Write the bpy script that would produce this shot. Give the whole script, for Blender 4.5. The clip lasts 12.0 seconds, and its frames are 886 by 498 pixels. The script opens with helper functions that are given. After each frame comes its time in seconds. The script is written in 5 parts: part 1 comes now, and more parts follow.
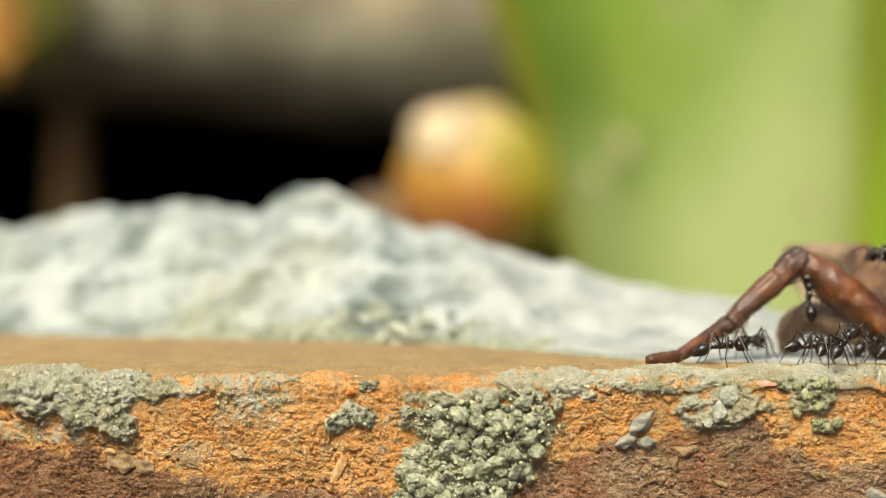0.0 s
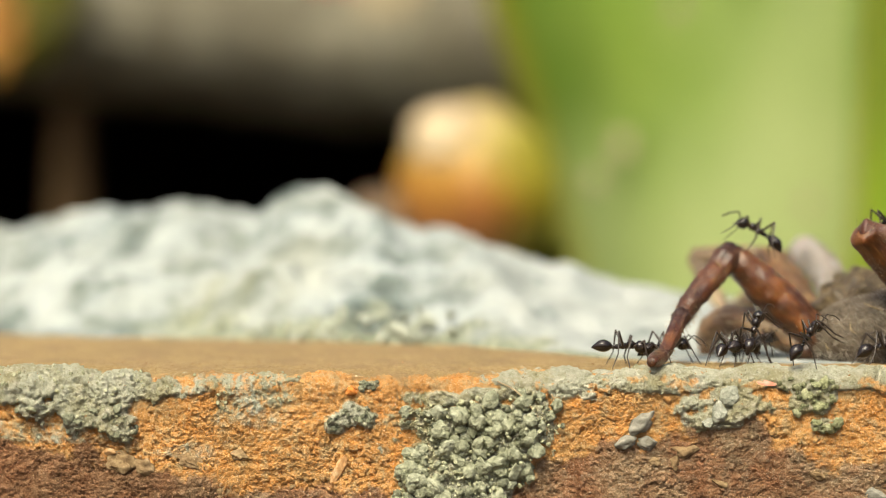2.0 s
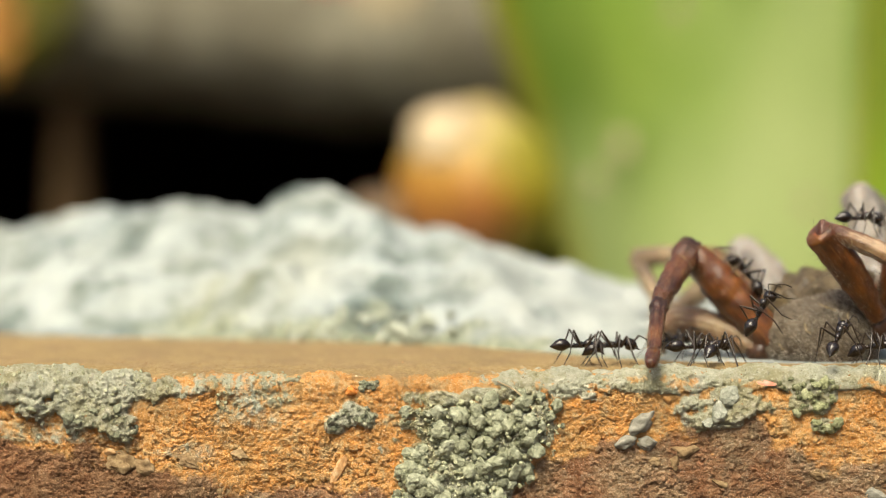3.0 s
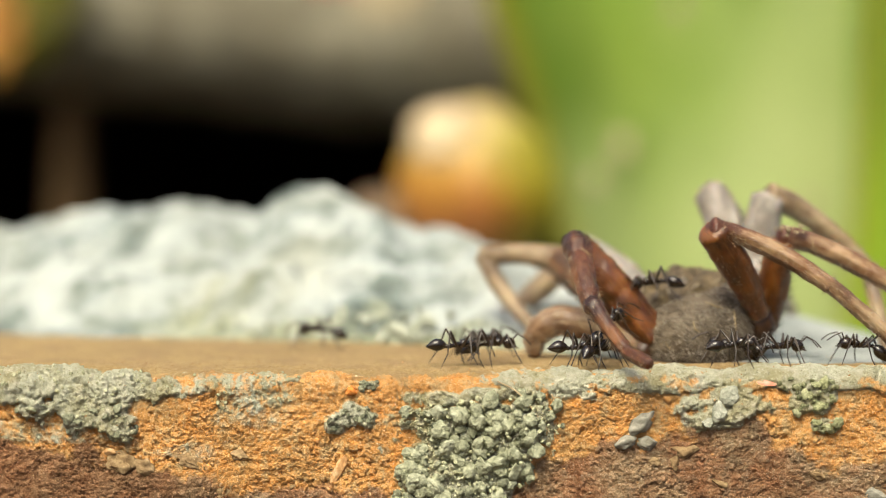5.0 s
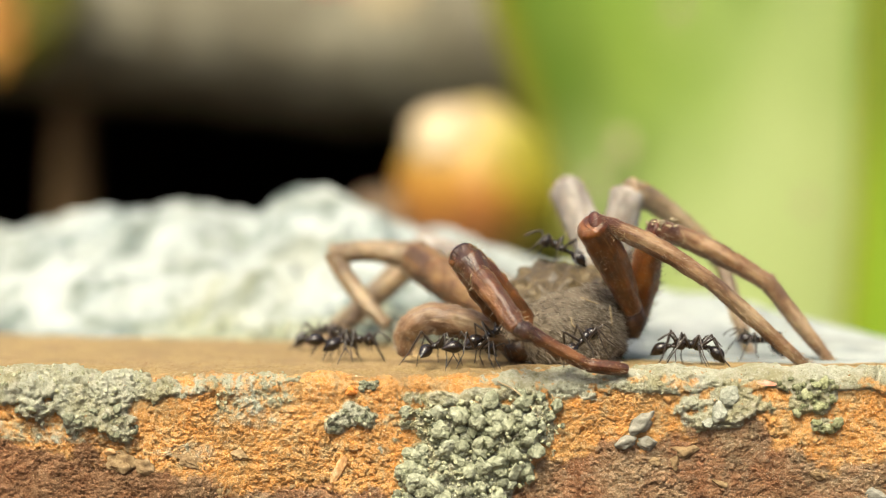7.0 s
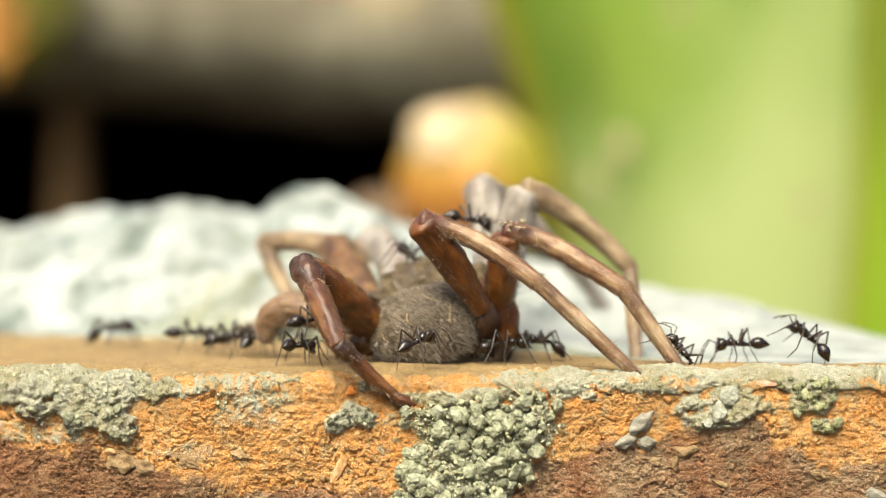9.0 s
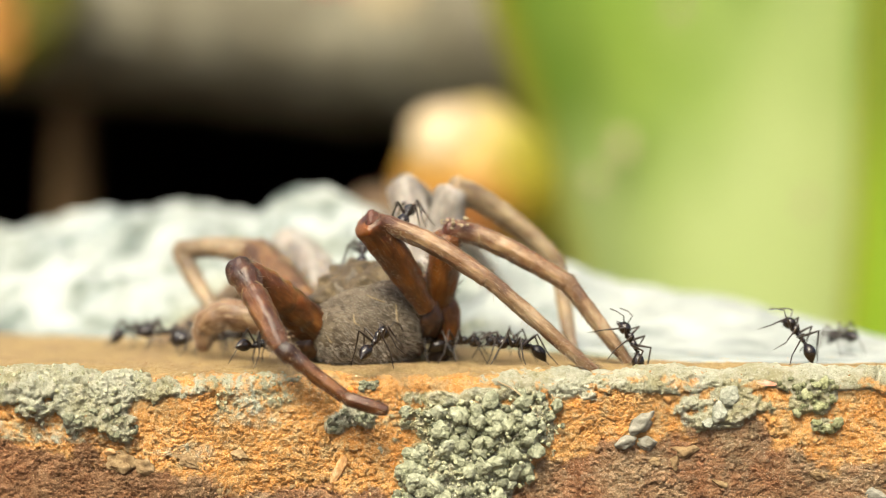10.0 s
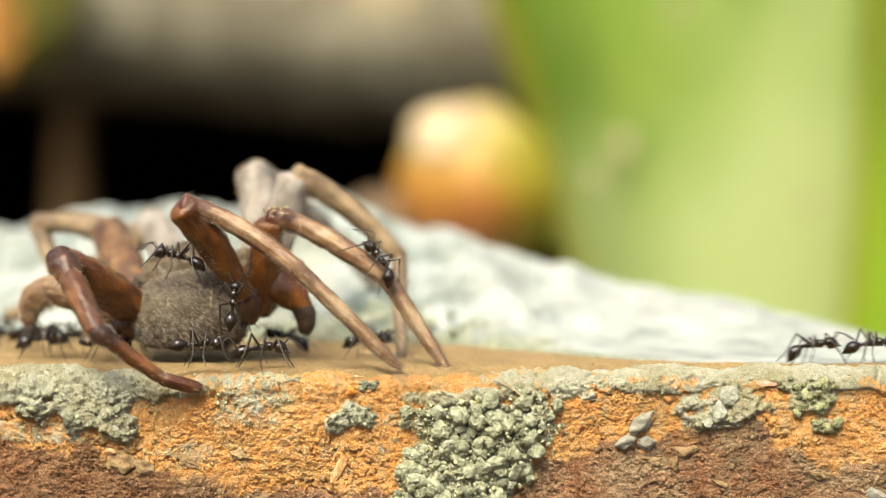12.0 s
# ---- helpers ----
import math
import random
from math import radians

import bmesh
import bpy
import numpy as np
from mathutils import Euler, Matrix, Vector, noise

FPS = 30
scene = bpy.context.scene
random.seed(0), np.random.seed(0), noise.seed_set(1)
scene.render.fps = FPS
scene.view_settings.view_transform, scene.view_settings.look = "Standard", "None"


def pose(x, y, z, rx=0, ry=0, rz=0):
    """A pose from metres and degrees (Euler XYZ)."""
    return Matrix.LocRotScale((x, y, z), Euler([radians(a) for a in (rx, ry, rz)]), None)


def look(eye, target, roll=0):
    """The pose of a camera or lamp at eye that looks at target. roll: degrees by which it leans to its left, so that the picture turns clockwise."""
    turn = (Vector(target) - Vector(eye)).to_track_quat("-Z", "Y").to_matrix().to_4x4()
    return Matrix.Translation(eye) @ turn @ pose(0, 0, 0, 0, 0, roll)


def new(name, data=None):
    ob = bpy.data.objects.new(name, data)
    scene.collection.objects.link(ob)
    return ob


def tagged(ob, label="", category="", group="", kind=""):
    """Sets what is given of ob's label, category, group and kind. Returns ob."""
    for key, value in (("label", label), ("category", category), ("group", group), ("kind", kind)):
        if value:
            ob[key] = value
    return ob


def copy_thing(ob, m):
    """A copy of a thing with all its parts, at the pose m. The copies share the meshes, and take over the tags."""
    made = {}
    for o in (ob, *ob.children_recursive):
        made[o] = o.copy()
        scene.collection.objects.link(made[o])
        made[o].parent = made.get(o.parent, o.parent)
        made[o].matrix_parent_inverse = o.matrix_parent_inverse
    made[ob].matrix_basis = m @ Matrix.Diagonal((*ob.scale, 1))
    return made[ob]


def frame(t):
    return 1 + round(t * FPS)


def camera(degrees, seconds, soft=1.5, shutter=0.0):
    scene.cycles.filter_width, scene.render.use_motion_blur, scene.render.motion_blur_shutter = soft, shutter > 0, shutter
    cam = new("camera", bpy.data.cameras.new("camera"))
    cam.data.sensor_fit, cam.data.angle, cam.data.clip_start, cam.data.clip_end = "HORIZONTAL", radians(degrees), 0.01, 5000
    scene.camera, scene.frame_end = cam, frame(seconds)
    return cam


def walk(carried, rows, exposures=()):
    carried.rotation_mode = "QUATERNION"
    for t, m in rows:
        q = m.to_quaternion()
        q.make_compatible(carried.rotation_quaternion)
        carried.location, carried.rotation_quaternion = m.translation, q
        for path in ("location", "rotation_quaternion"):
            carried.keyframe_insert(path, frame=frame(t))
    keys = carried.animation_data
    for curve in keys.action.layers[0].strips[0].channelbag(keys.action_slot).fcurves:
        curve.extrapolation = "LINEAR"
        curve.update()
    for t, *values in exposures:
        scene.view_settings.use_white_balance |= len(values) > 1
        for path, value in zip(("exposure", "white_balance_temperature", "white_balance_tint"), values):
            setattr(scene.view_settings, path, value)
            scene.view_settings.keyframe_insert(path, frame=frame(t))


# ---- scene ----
from functools import lru_cache

MM = 0.001
cam = camera(24.0, 12.0, soft=0.5, shutter=0.5)
cam.data.dof.use_dof = True
cam.data.dof.focus_distance = 0.1213
cam.data.dof.aperture_fstop = 20.5
cam.data.dof.aperture_blades = 0
EYE = pose(0, -0.120, 0.0071, 90, 0, 0)
walk(cam, [(0, EYE), (12, EYE)],
     exposures=[(0, 0.57), (3, 0.57), (5.5, 0.69), (7, 0.84), (9, 0.91), (12, 0.90)])

# ---- light: bright overcast sky, soft sun high over the camera's shoulder ----
world = bpy.data.worlds.new("sky")
scene.world = world
world.use_nodes = True
wn = world.node_tree
sky = wn.nodes.new("ShaderNodeTexSky")
sky.sky_type = "NISHITA"
sky.sun_disc = False
sky.sun_elevation = radians(58)
sky.sun_rotation = radians(200)
sky.dust_density = 7.0
wn.nodes["Background"].inputs["Strength"].default_value = 0.14
wn.links.new(sky.outputs["Color"], wn.nodes["Background"].inputs["Color"])
sun_data = bpy.data.lights.new("sun", "SUN")
sun_data.energy = 3.0
sun_data.angle = radians(28)
sun_data.color = (1.0, 0.95, 0.71)
sun = new("sun", sun_data)
sun.matrix_world = look((-0.11, -0.36, 0.43), (0, 0, 0))


# ---- materials ----
def rgb(h):
    """Linear colour from a hex string."""
    c = [int(h[i:i + 2], 16) / 255 for i in (0, 2, 4)]
    return tuple(v / 12.92 if v <= 0.04045 else ((v + 0.055) / 1.055) ** 2.4 for v in c) + (1.0,)


class Nodes:
    """A small builder for node materials."""

    def __init__(self, name):
        self.mat = bpy.data.materials.new(name)
        self.mat.use_nodes = True
        self.tree = self.mat.node_tree
        self.bsdf = self.tree.nodes["Principled BSDF"]
        self.coord = self.add("ShaderNodeTexCoord").outputs["Object"]

    def add(self, kind, **values):
        node = self.tree.nodes.new(kind)
        for key, value in values.items():
            node.inputs[key.replace("_", " ")].default_value = value
        return node

    def link(self, a, b):
        self.tree.links.new(a, b)

    def noise(self, size, detail=5.0, rough=0.6, warp=0.0):
        """Noise whose features are size mm across."""
        n = self.add("ShaderNodeTexNoise", Scale=1000.0 / size, Detail=detail, Roughness=rough, Distortion=warp)
        self.link(self.coord, n.inputs["Vector"])
        return n.outputs["Fac"]

    def cells(self, size, feature="F1"):
        n = self.add("ShaderNodeTexVoronoi", Scale=1000.0 / size)
        n.feature = feature
        self.link(self.coord, n.inputs["Vector"])
        return n.outputs["Distance"]

    def ramp(self, value, *stops):
        n = self.add("ShaderNodeValToRGB")
        el = n.color_ramp.elements
        while len(el) < len(stops):
            el.new(0.5)
        for e, (at, col) in zip(el, stops):
            e.position = at
            e.color = rgb(col) if isinstance(col, str) else (col, col, col, 1)
        self.link(value, n.inputs["Fac"])
        return n.outputs["Color"]

    def mix(self, fac, a, b, how="MIX"):
        n = self.add("ShaderNodeMix")
        n.data_type, n.blend_type = "RGBA", how
        for socket, v in ((n.inputs[0], fac), (n.inputs[6], a), (n.inputs[7], b)):
            if isinstance(v, (int, float)):
                socket.default_value = v if socket == n.inputs[0] else (v, v, v, 1)
            elif isinstance(v, str):
                socket.default_value = rgb(v)
            else:
                self.link(v, socket)
        return n.outputs[2]

    def maths(self, how, a, b=0.5):
        n = self.add("ShaderNodeMath")
        n.operation = how
        for socket, v in zip(n.inputs, (a, b)):
            if isinstance(v, (int, float)):
                socket.default_value = v
            else:
                self.link(v, socket)
        return n.outputs[0]

    def attribute(self, name):
        n = self.add("ShaderNodeAttribute")
        n.attribute_name = name
        split = self.add("ShaderNodeSeparateColor")
        self.link(n.outputs["Color"], split.inputs[0])
        return split.outputs

    def finish(self, colour, rough=0.8, bumps=(), specular=0.3, coat=0.0):
        """bumps: pairs of a height and its depth in mm."""
        if isinstance(colour, str):
            self.bsdf.inputs["Base Color"].default_value = rgb(colour)
        else:
            self.link(colour, self.bsdf.inputs["Base Color"])
        if isinstance(rough, (int, float)):
            self.bsdf.inputs["Roughness"].default_value = rough
        else:
            self.link(rough, self.bsdf.inputs["Roughness"])
        self.bsdf.inputs["Specular IOR Level"].default_value = specular
        self.bsdf.inputs["Coat Weight"].default_value = coat
        last = None
        for height, depth in bumps:
            n = self.add("ShaderNodeBump", Strength=1.0, Distance=depth * MM)
            self.link(height, n.inputs["Height"])
            if last:
                self.link(last, n.inputs["Normal"])
            last = n.outputs["Normal"]
        if last:
            self.link(last, self.bsdf.inputs["Normal"])
        return self.mat


def brick_material():
    n = Nodes("weathered_brick")
    zone = n.attribute("zone")
    grain, fine, broad = n.noise(0.35, 8, 0.8), n.noise(0.12, 5, 0.75), n.noise(2.2, 4)
    orange = n.ramp(grain, (0.25, "b46e30"), (0.42, "eaa254"), (0.58, "f1bc78"), (0.78, "f6e2bc"))
    orange = n.mix(n.ramp(broad, (0.44, 0.0), (0.62, 0.55)), orange, "cfa66c")
    orange = n.mix(n.ramp(n.noise(5.0, 3, 0.6), (0.46, 0.0), (0.64, 0.35)), orange, n.ramp(grain, (0.3, "c07228"), (0.6, "e69a48")))
    orange = n.mix(n.ramp(fine, (0.30, 0.55), (0.39, 0.0)), orange, "6c3c18")
    dust = n.ramp(n.noise(0.8, 5, 0.7), (0.50, 0.0), (0.62, 0.55))
    orange = n.mix(dust, orange, "ccb88c")
    orange = n.mix(n.ramp(n.noise(0.09, 3, 0.6), (0.60, 0.0), (0.70, 0.8)), orange, "f0e2c4")
    brown = n.ramp(grain, (0.25, "604834"), (0.45, "a48462"), (0.62, "c4aa88"), (0.82, "e6d8bc"))
    brown = n.mix(n.ramp(broad, (0.45, 0.0), (0.65, 0.6)), brown, "966242")
    brown = n.mix(n.ramp(n.noise(9.0, 2), (0.46, 0.0), (0.58, 0.5)), brown, n.ramp(grain, (0.3, "6e4028"), (0.55, "ac7048"), (0.8, "d2a880")))
    brown = n.mix(n.maths("MULTIPLY", dust, 0.6), brown, "a0947a")
    brown = n.mix(n.ramp(fine, (0.30, 0.75), (0.40, 0.0)), brown, "3c2416")
    brown = n.mix(n.ramp(n.noise(0.09, 3, 0.6), (0.62, 0.0), (0.70, 0.7)), brown, "e6d6bc")
    crust = n.ramp(grain, (0.24, "5e6046"), (0.37, "aaac90"), (0.55, "c8c9b2"), (0.75, "e0decb"))
    crust = n.mix(n.ramp(broad, (0.5, 0.0), (0.72, 0.5)), crust, "8e8c68")
    crust = n.mix(n.ramp(n.noise(3.4, 4, 0.6), (0.46, 0.0), (0.60, 0.65)), crust, "a0986c")
    crust = n.mix(n.ramp(n.noise(0.9, 3, 0.6), (0.52, 0.0), (0.66, 0.4)), crust, "d2cebc")
    crust = n.mix(n.ramp(n.noise(0.22, 4, 0.7), (0.33, 0.6), (0.40, 0.0)), crust, "545236")
    crust = n.mix(n.ramp(n.noise(0.10, 3, 0.6), (0.58, 0.0), (0.70, 0.7)), crust, "e2dec8")
    top = n.ramp(grain, (0.25, "8c7149"), (0.5, "b89c6a"), (0.8, "d2bd90"))
    top = n.mix(n.ramp(broad, (0.4, 0.0), (0.66, 0.6)), top, "a08462")
    place = n.add("ShaderNodeSeparateXYZ")
    n.link(n.coord, place.inputs[0])
    side = n.maths("ADD", n.maths("MULTIPLY", place.outputs[0], -70.0), n.maths("SUBTRACT", broad, 1.1))
    red = n.ramp(grain, (0.25, "4a2c1c"), (0.45, "845a3c"), (0.62, "a87e5a"), (0.82, "d0b494"))
    brown = n.mix(n.ramp(side, (0.0, 0.0), (0.5, 0.7)), brown, red)
    col = n.mix(zone[0], orange, brown)
    col = n.mix(zone[2], col, top)
    col = n.mix(zone[1], col, crust)
    return n.finish(col, 0.92, [(grain, 0.22), (fine, 0.26)], 0.2)


def crust_material(name, dark, mid, pale, tint, pieces=False):
    n = Nodes(name)
    k = 3.0 if pieces else 1.0
    grain, fine, broad = n.noise(0.5 * k, 4, 0.6), n.noise(0.14 * k, 3, 0.6), n.noise(1.8 * k, 3)
    col = n.ramp(grain, (0.25, dark), (0.5, mid), (0.75, pale))
    col = n.mix(n.ramp(broad, (0.45, 0.0), (0.7, 0.6)), col, tint)
    col = n.mix(n.ramp(fine, (0.3, 0.5), (0.38, 0.0)), col, dark)
    island = n.add("ShaderNodeObjectInfo").outputs["Random"] if pieces else n.add("ShaderNodeNewGeometry").outputs["Random Per Island"]
    col = n.mix(n.ramp(island, (0.0, 0.4), (0.2, 0.0)), col, dark)
    col = n.mix(n.ramp(island, (0.75, 0.0), (1.0, 0.35)), col, pale)
    return n.finish(col, 0.88, [(grain, 0.10 * k), (fine, 0.04 * k)], 0.2)


def concrete_material():
    n = Nodes("pitted_concrete")
    zone = n.attribute("zone")
    mid, broad, fine = n.noise(5.0, 5, 0.6), n.noise(12.0, 3), n.noise(0.6, 5, 0.7)
    col = n.ramp(mid, (0.31, "303a37"), (0.42, "606a65"), (0.54, "949b98"), (0.72, "b0b5af"))
    col = n.mix(n.ramp(broad, (0.4, 0.0), (0.7, 0.5)), col, "979787")
    lichen = n.ramp(fine, (0.36, "2f3524"), (0.5, "7d8167"), (0.7, "a5a68c"))
    # Smoother concrete towards +x, made paler to carry the strong light there.
    col = n.mix(n.maths("MULTIPLY", zone[0], 0.75), col, n.ramp(n.noise(3.0, 4, 0.65), (0.34, "787e7a"), (0.48, "969a94"), (0.7, "a8aaa3")))
    col = n.mix(zone[1], col, lichen)
    return n.finish(col, 0.9, [(mid, 0.5), (fine, 0.2)], 0.2)


def leaf_material(name, pale, mid, dark, rim, translucent=0.3, spots="", lit_tone=""):
    n = Nodes(name)
    broad, fine = n.noise(22.0, 3), n.noise(2.5, 5)
    col = n.ramp(broad, (0.3, dark), (0.5, mid), (0.72, pale))
    col = n.mix(n.ramp(fine, (0.45, 0.0), (0.75, 0.3)), col, dark)
    margin = n.attribute("zone")[0]
    # These zones colour in the broad leaf's shade (rim) and light (paler green).
    col = n.mix(margin, col, rim)
    col = n.mix(n.attribute("zone")[1], col, lit_tone or pale)
    col = n.mix(n.attribute("zone")[2], col, "97902a")
    if spots:
        col = n.mix(n.ramp(n.noise(9.0, 4), (0.5, 0.0), (0.66, 0.9)), col, spots)
    mat = n.finish(col, 0.42, [(fine, 0.15)], 0.4)
    through_leaf = n.add("ShaderNodeBsdfTranslucent")
    n.link(col, through_leaf.inputs["Color"])
    both = n.add("ShaderNodeMixShader")
    both.inputs[0].default_value = translucent
    n.link(n.bsdf.outputs[0], both.inputs[1])
    n.link(through_leaf.outputs[0], both.inputs[2])
    n.link(both.outputs[0], n.tree.nodes["Material Output"].inputs["Surface"])
    return mat


def plain_material(name, stops, size, rough, depth, specular=0.35, tint="", coat=0.0):
    """Colour by noise of two sizes, with fine relief."""
    n = Nodes(name)
    a, b = n.noise(size, 5, 0.65), n.noise(size * 0.22, 4, 0.7)
    col = n.ramp(a, *stops)
    if tint:
        col = n.mix(n.ramp(b, (0.42, 0.0), (0.7, 0.65)), col, tint)
    return n.finish(col, rough, [(a, depth), (b, depth * 0.4)], specular, coat)


def leg_material(name, stops, streak, knee="", rough=0.42, pale="a8845c", tip="", lines=0.55, speckle=0.3, glow=0.0):
    """Horny leg skin: soft mottling, fine lines that run along the leg; the knee end may be darker. glow: how far light soaks in."""
    n = Nodes(name)
    along = n.add("ShaderNodeAttribute")
    along.attribute_name = "grain"
    n.coord = along.outputs["Vector"]
    split = n.add("ShaderNodeSeparateXYZ")
    n.link(n.coord, split.inputs[0])
    stretch = n.add("ShaderNodeMapping")
    stretch.inputs["Scale"].default_value = (0.16, 1, 1)
    n.link(n.coord, stretch.inputs["Vector"])
    a, b = n.noise(1.4, 4, 0.6), n.noise(0.16, 4, 0.7)
    n.coord = stretch.outputs["Vector"]
    long, fine = n.noise(0.42, 5, 0.7), n.noise(0.13, 3, 0.6)
    col = n.ramp(n.maths("ADD", n.maths("MULTIPLY", a, 1.5), -0.25), *stops)
    col = n.mix(n.ramp(long, (0.46, 0.0), (0.62, lines)), col, streak)
    col = n.mix(n.ramp(fine, (0.56, 0.0), (0.68, lines * 0.9)), col, pale)
    if knee:
        wob = n.maths("ADD", n.maths("MULTIPLY", split.outputs[0], 550.0), n.maths("MULTIPLY", a, 0.5))
        col = n.mix(n.ramp(wob, (0.35, 0.92), (0.95, 0.0)), col, knee)
    if tip:
        far = n.maths("SUBTRACT", n.maths("MULTIPLY", split.outputs[0], 700.0), n.maths("ADD", n.maths("MULTIPLY", a, 0.6), 2.9))
        col = n.mix(n.ramp(far, (0.0, 0.0), (0.9, 0.85)), col, tip)
    col = n.mix(n.ramp(b, (0.60, 0.0), (0.68, speckle)), col, pale)
    if glow:
        n.bsdf.inputs["Subsurface Weight"].default_value = glow
        n.bsdf.inputs["Subsurface Radius"].default_value = (1.0, 0.4, 0.15)
        n.bsdf.inputs["Subsurface Scale"].default_value = 0.7 * MM
    return n.finish(col, rough, [(a, 0.10), (long, 0.09), (b, 0.03)], 0.5)


def fruit_material():
    n = Nodes("mottled_fruit_skin")
    split = n.add("ShaderNodeSeparateXYZ")
    n.link(n.coord, split.inputs[0])
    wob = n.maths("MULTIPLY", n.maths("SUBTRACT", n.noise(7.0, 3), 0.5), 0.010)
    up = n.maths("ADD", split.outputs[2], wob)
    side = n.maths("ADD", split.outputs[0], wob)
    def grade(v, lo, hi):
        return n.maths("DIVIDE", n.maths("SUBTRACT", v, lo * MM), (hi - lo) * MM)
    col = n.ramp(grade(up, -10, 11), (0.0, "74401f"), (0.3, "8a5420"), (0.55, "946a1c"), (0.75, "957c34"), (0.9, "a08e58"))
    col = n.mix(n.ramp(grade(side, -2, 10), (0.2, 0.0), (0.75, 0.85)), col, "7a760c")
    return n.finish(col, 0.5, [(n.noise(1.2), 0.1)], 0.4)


BRICK = brick_material()
CRUST = crust_material("grey_green_crust", "626248", "a4a484", "c8c8aa", "a6a27a")
CRUST_PIECE = crust_material("grey_green_granule", "484a34", "94967c", "bcbea6", "868862", True)
MOSS = crust_material("moss_green_granule", "56583a", "94966e", "c0c0a0", "86885c", True)
CRUST_PALE = crust_material("pale_mortar", "767866", "98998a", "b4b4a4", "90927c", True)
GRIT = crust_material("pale_sand", "6e4a2c", "b58c5e", "d2bf98", "a87848")
LICHEN = crust_material("olive_lichen", "5e6250", "a6aa96", "d2d4c4", "8e9278", True)
STONE = crust_material("grey_chip", "5a584c", "807d70", "a09c8e", "746f60")
CRUMB = crust_material("tan_crumb", "4e3c28", "80694a", "ab946e", "74624a")
GRAIN = crust_material("orange_grain", "8a4a1e", "c67c38", "dfa566", "b56a2c")
ROSE = crust_material("rose_fleck", "b8745a", "cf9078", "dcae9c", "c78a70")
CONCRETE = concrete_material()
LEAF = leaf_material("green_leaf", "90a44a", "7a9634", "668224", "466608", 0.3, "", "adb97a")
# Deeper green carries shade, for the leaf added beside the broad one.
LEAF_SHADED = leaf_material("shaded_green_leaf", "7f9a1e", "6c8a14", "547010", "547010")
LEAF_OLIVE = leaf_material("olive_leaf", "77751c", "666410", "4c4a08", "4c4a08")
LEAF_RUST = leaf_material("rusty_leaf", "c89752", "b27a38", "835820", "71721c", 0.25, "97972c")
LOG = plain_material("grey_bark", ((0.25, "4c473a"), (0.5, "746f5d"), (0.75, "a09b87")), 16.0, 0.9, 1.2, 0.2, "585244")
TWIG = plain_material("brown_stem", ((0.3, "3e301d"), (0.55, "58442a"), (0.8, "6c5a3c")), 3.0, 0.85, 0.3, 0.2)
# Near-black soil: the hollow's deep shade is put into the colour.
SHADE_SOIL = plain_material("shade_black_soil", ((0.3, "0b0806"), (0.55, "15100b"), (0.8, "221b13")), 5.0, 0.95, 1.0, 0.1)
GROUND = plain_material("garden_soil", ((0.3, "2a2118"), (0.55, "46382a"), (0.8, "63523f")), 6.0, 0.95, 1.0, 0.1)
PEBBLE = plain_material("tan_pebble", ((0.3, "4c3c28"), (0.6, "64503a"), (0.8, "7e6a50")), 3.0, 0.8, 0.2)
PETAL = plain_material("dull_red_petal", ((0.3, "6e2a20"), (0.55, "8c3c30"), (0.8, "a65848")), 3.0, 0.6, 0.2)
FRUIT = fruit_material()
HUSK = plain_material("cream_husk", ((0.3, "9a8460"), (0.55, "b8a482"), (0.8, "cebf9f")), 4.0, 0.7, 0.3)
SHELL_RED = leg_material("chestnut_cuticle", ((0.3, "30190b"), (0.5, "4e2a12"), (0.72, "704824")), "2e160a", "241108", 0.38, "957a58", "", 0.35, 0.35, 0.25)
SHELL_AMBER = leg_material("amber_cuticle", ((0.3, "371c08"), (0.5, "583010"), (0.72, "764616")), "3c1e0a", "", 0.3, "80603a", "120703", 0.4, 0.25, 0.4)
SHELL_TAN = leg_material("straw_brown_cuticle", ((0.3, "482c18"), (0.5, "6c4c30"), (0.72, "907454")), "40241a", "4a200e", 0.42, "a08a70", "", 0.5, 0.3, 0.2)
SHELL_STRAW = leg_material("straw_cuticle", ((0.3, "4e3420"), (0.5, "72563a"), (0.72, "968062")), "48301f", "", 0.45, "a89678", "", 0.5, 0.3, 0.2)
SHELL_BEIGE = leg_material("beige_cuticle", ((0.3, "564430"), (0.5, "766246"), (0.72, "988464")), "524236", "", 0.55, "a8988a", "", 0.4, 0.2, 0.2)
SHELL_DULL = leg_material("dull_brown_cuticle", ((0.3, "3c2614"), (0.5, "5e4022"), (0.72, "80623c")), "301c12", "", 0.5, "8c765c", "", 0.3, 0.2, 0.3)
SHELL_PALE = leg_material("pale_downy_cuticle", ((0.3, "605850"), (0.55, "827a70"), (0.8, "a49e96")), "635a50", "", 0.7, "aaa49a", "", 0.3, 0.15, 0.2)
DOWN = plain_material("grey_brown_down", ((0.28, "40372b"), (0.5, "605545"), (0.75, "807461")), 1.6, 0.75, 0.03, 0.3, "40362a")
RIDGE = plain_material("dark_olive_shield", ((0.3, "2c2418"), (0.52, "564830"), (0.78, "80704e")), 0.9, 0.5, 0.06, 0.4, "2a2014")
HIP_SKIN = plain_material("dark_hip_skin", ((0.3, "1c0f07"), (0.52, "3c2412"), (0.78, "6a4826")), 0.6, 0.4, 0.05, 0.45)
GREY_HAIR = plain_material("grey_hair", ((0.3, "7a7264"), (0.7, "aca294")), 0.5, 0.5, 0.0, 0.4)
HAIR = plain_material("tan_hair", ((0.3, "6d5a44"), (0.7, "a89478")), 0.5, 0.5, 0.0, 0.4)
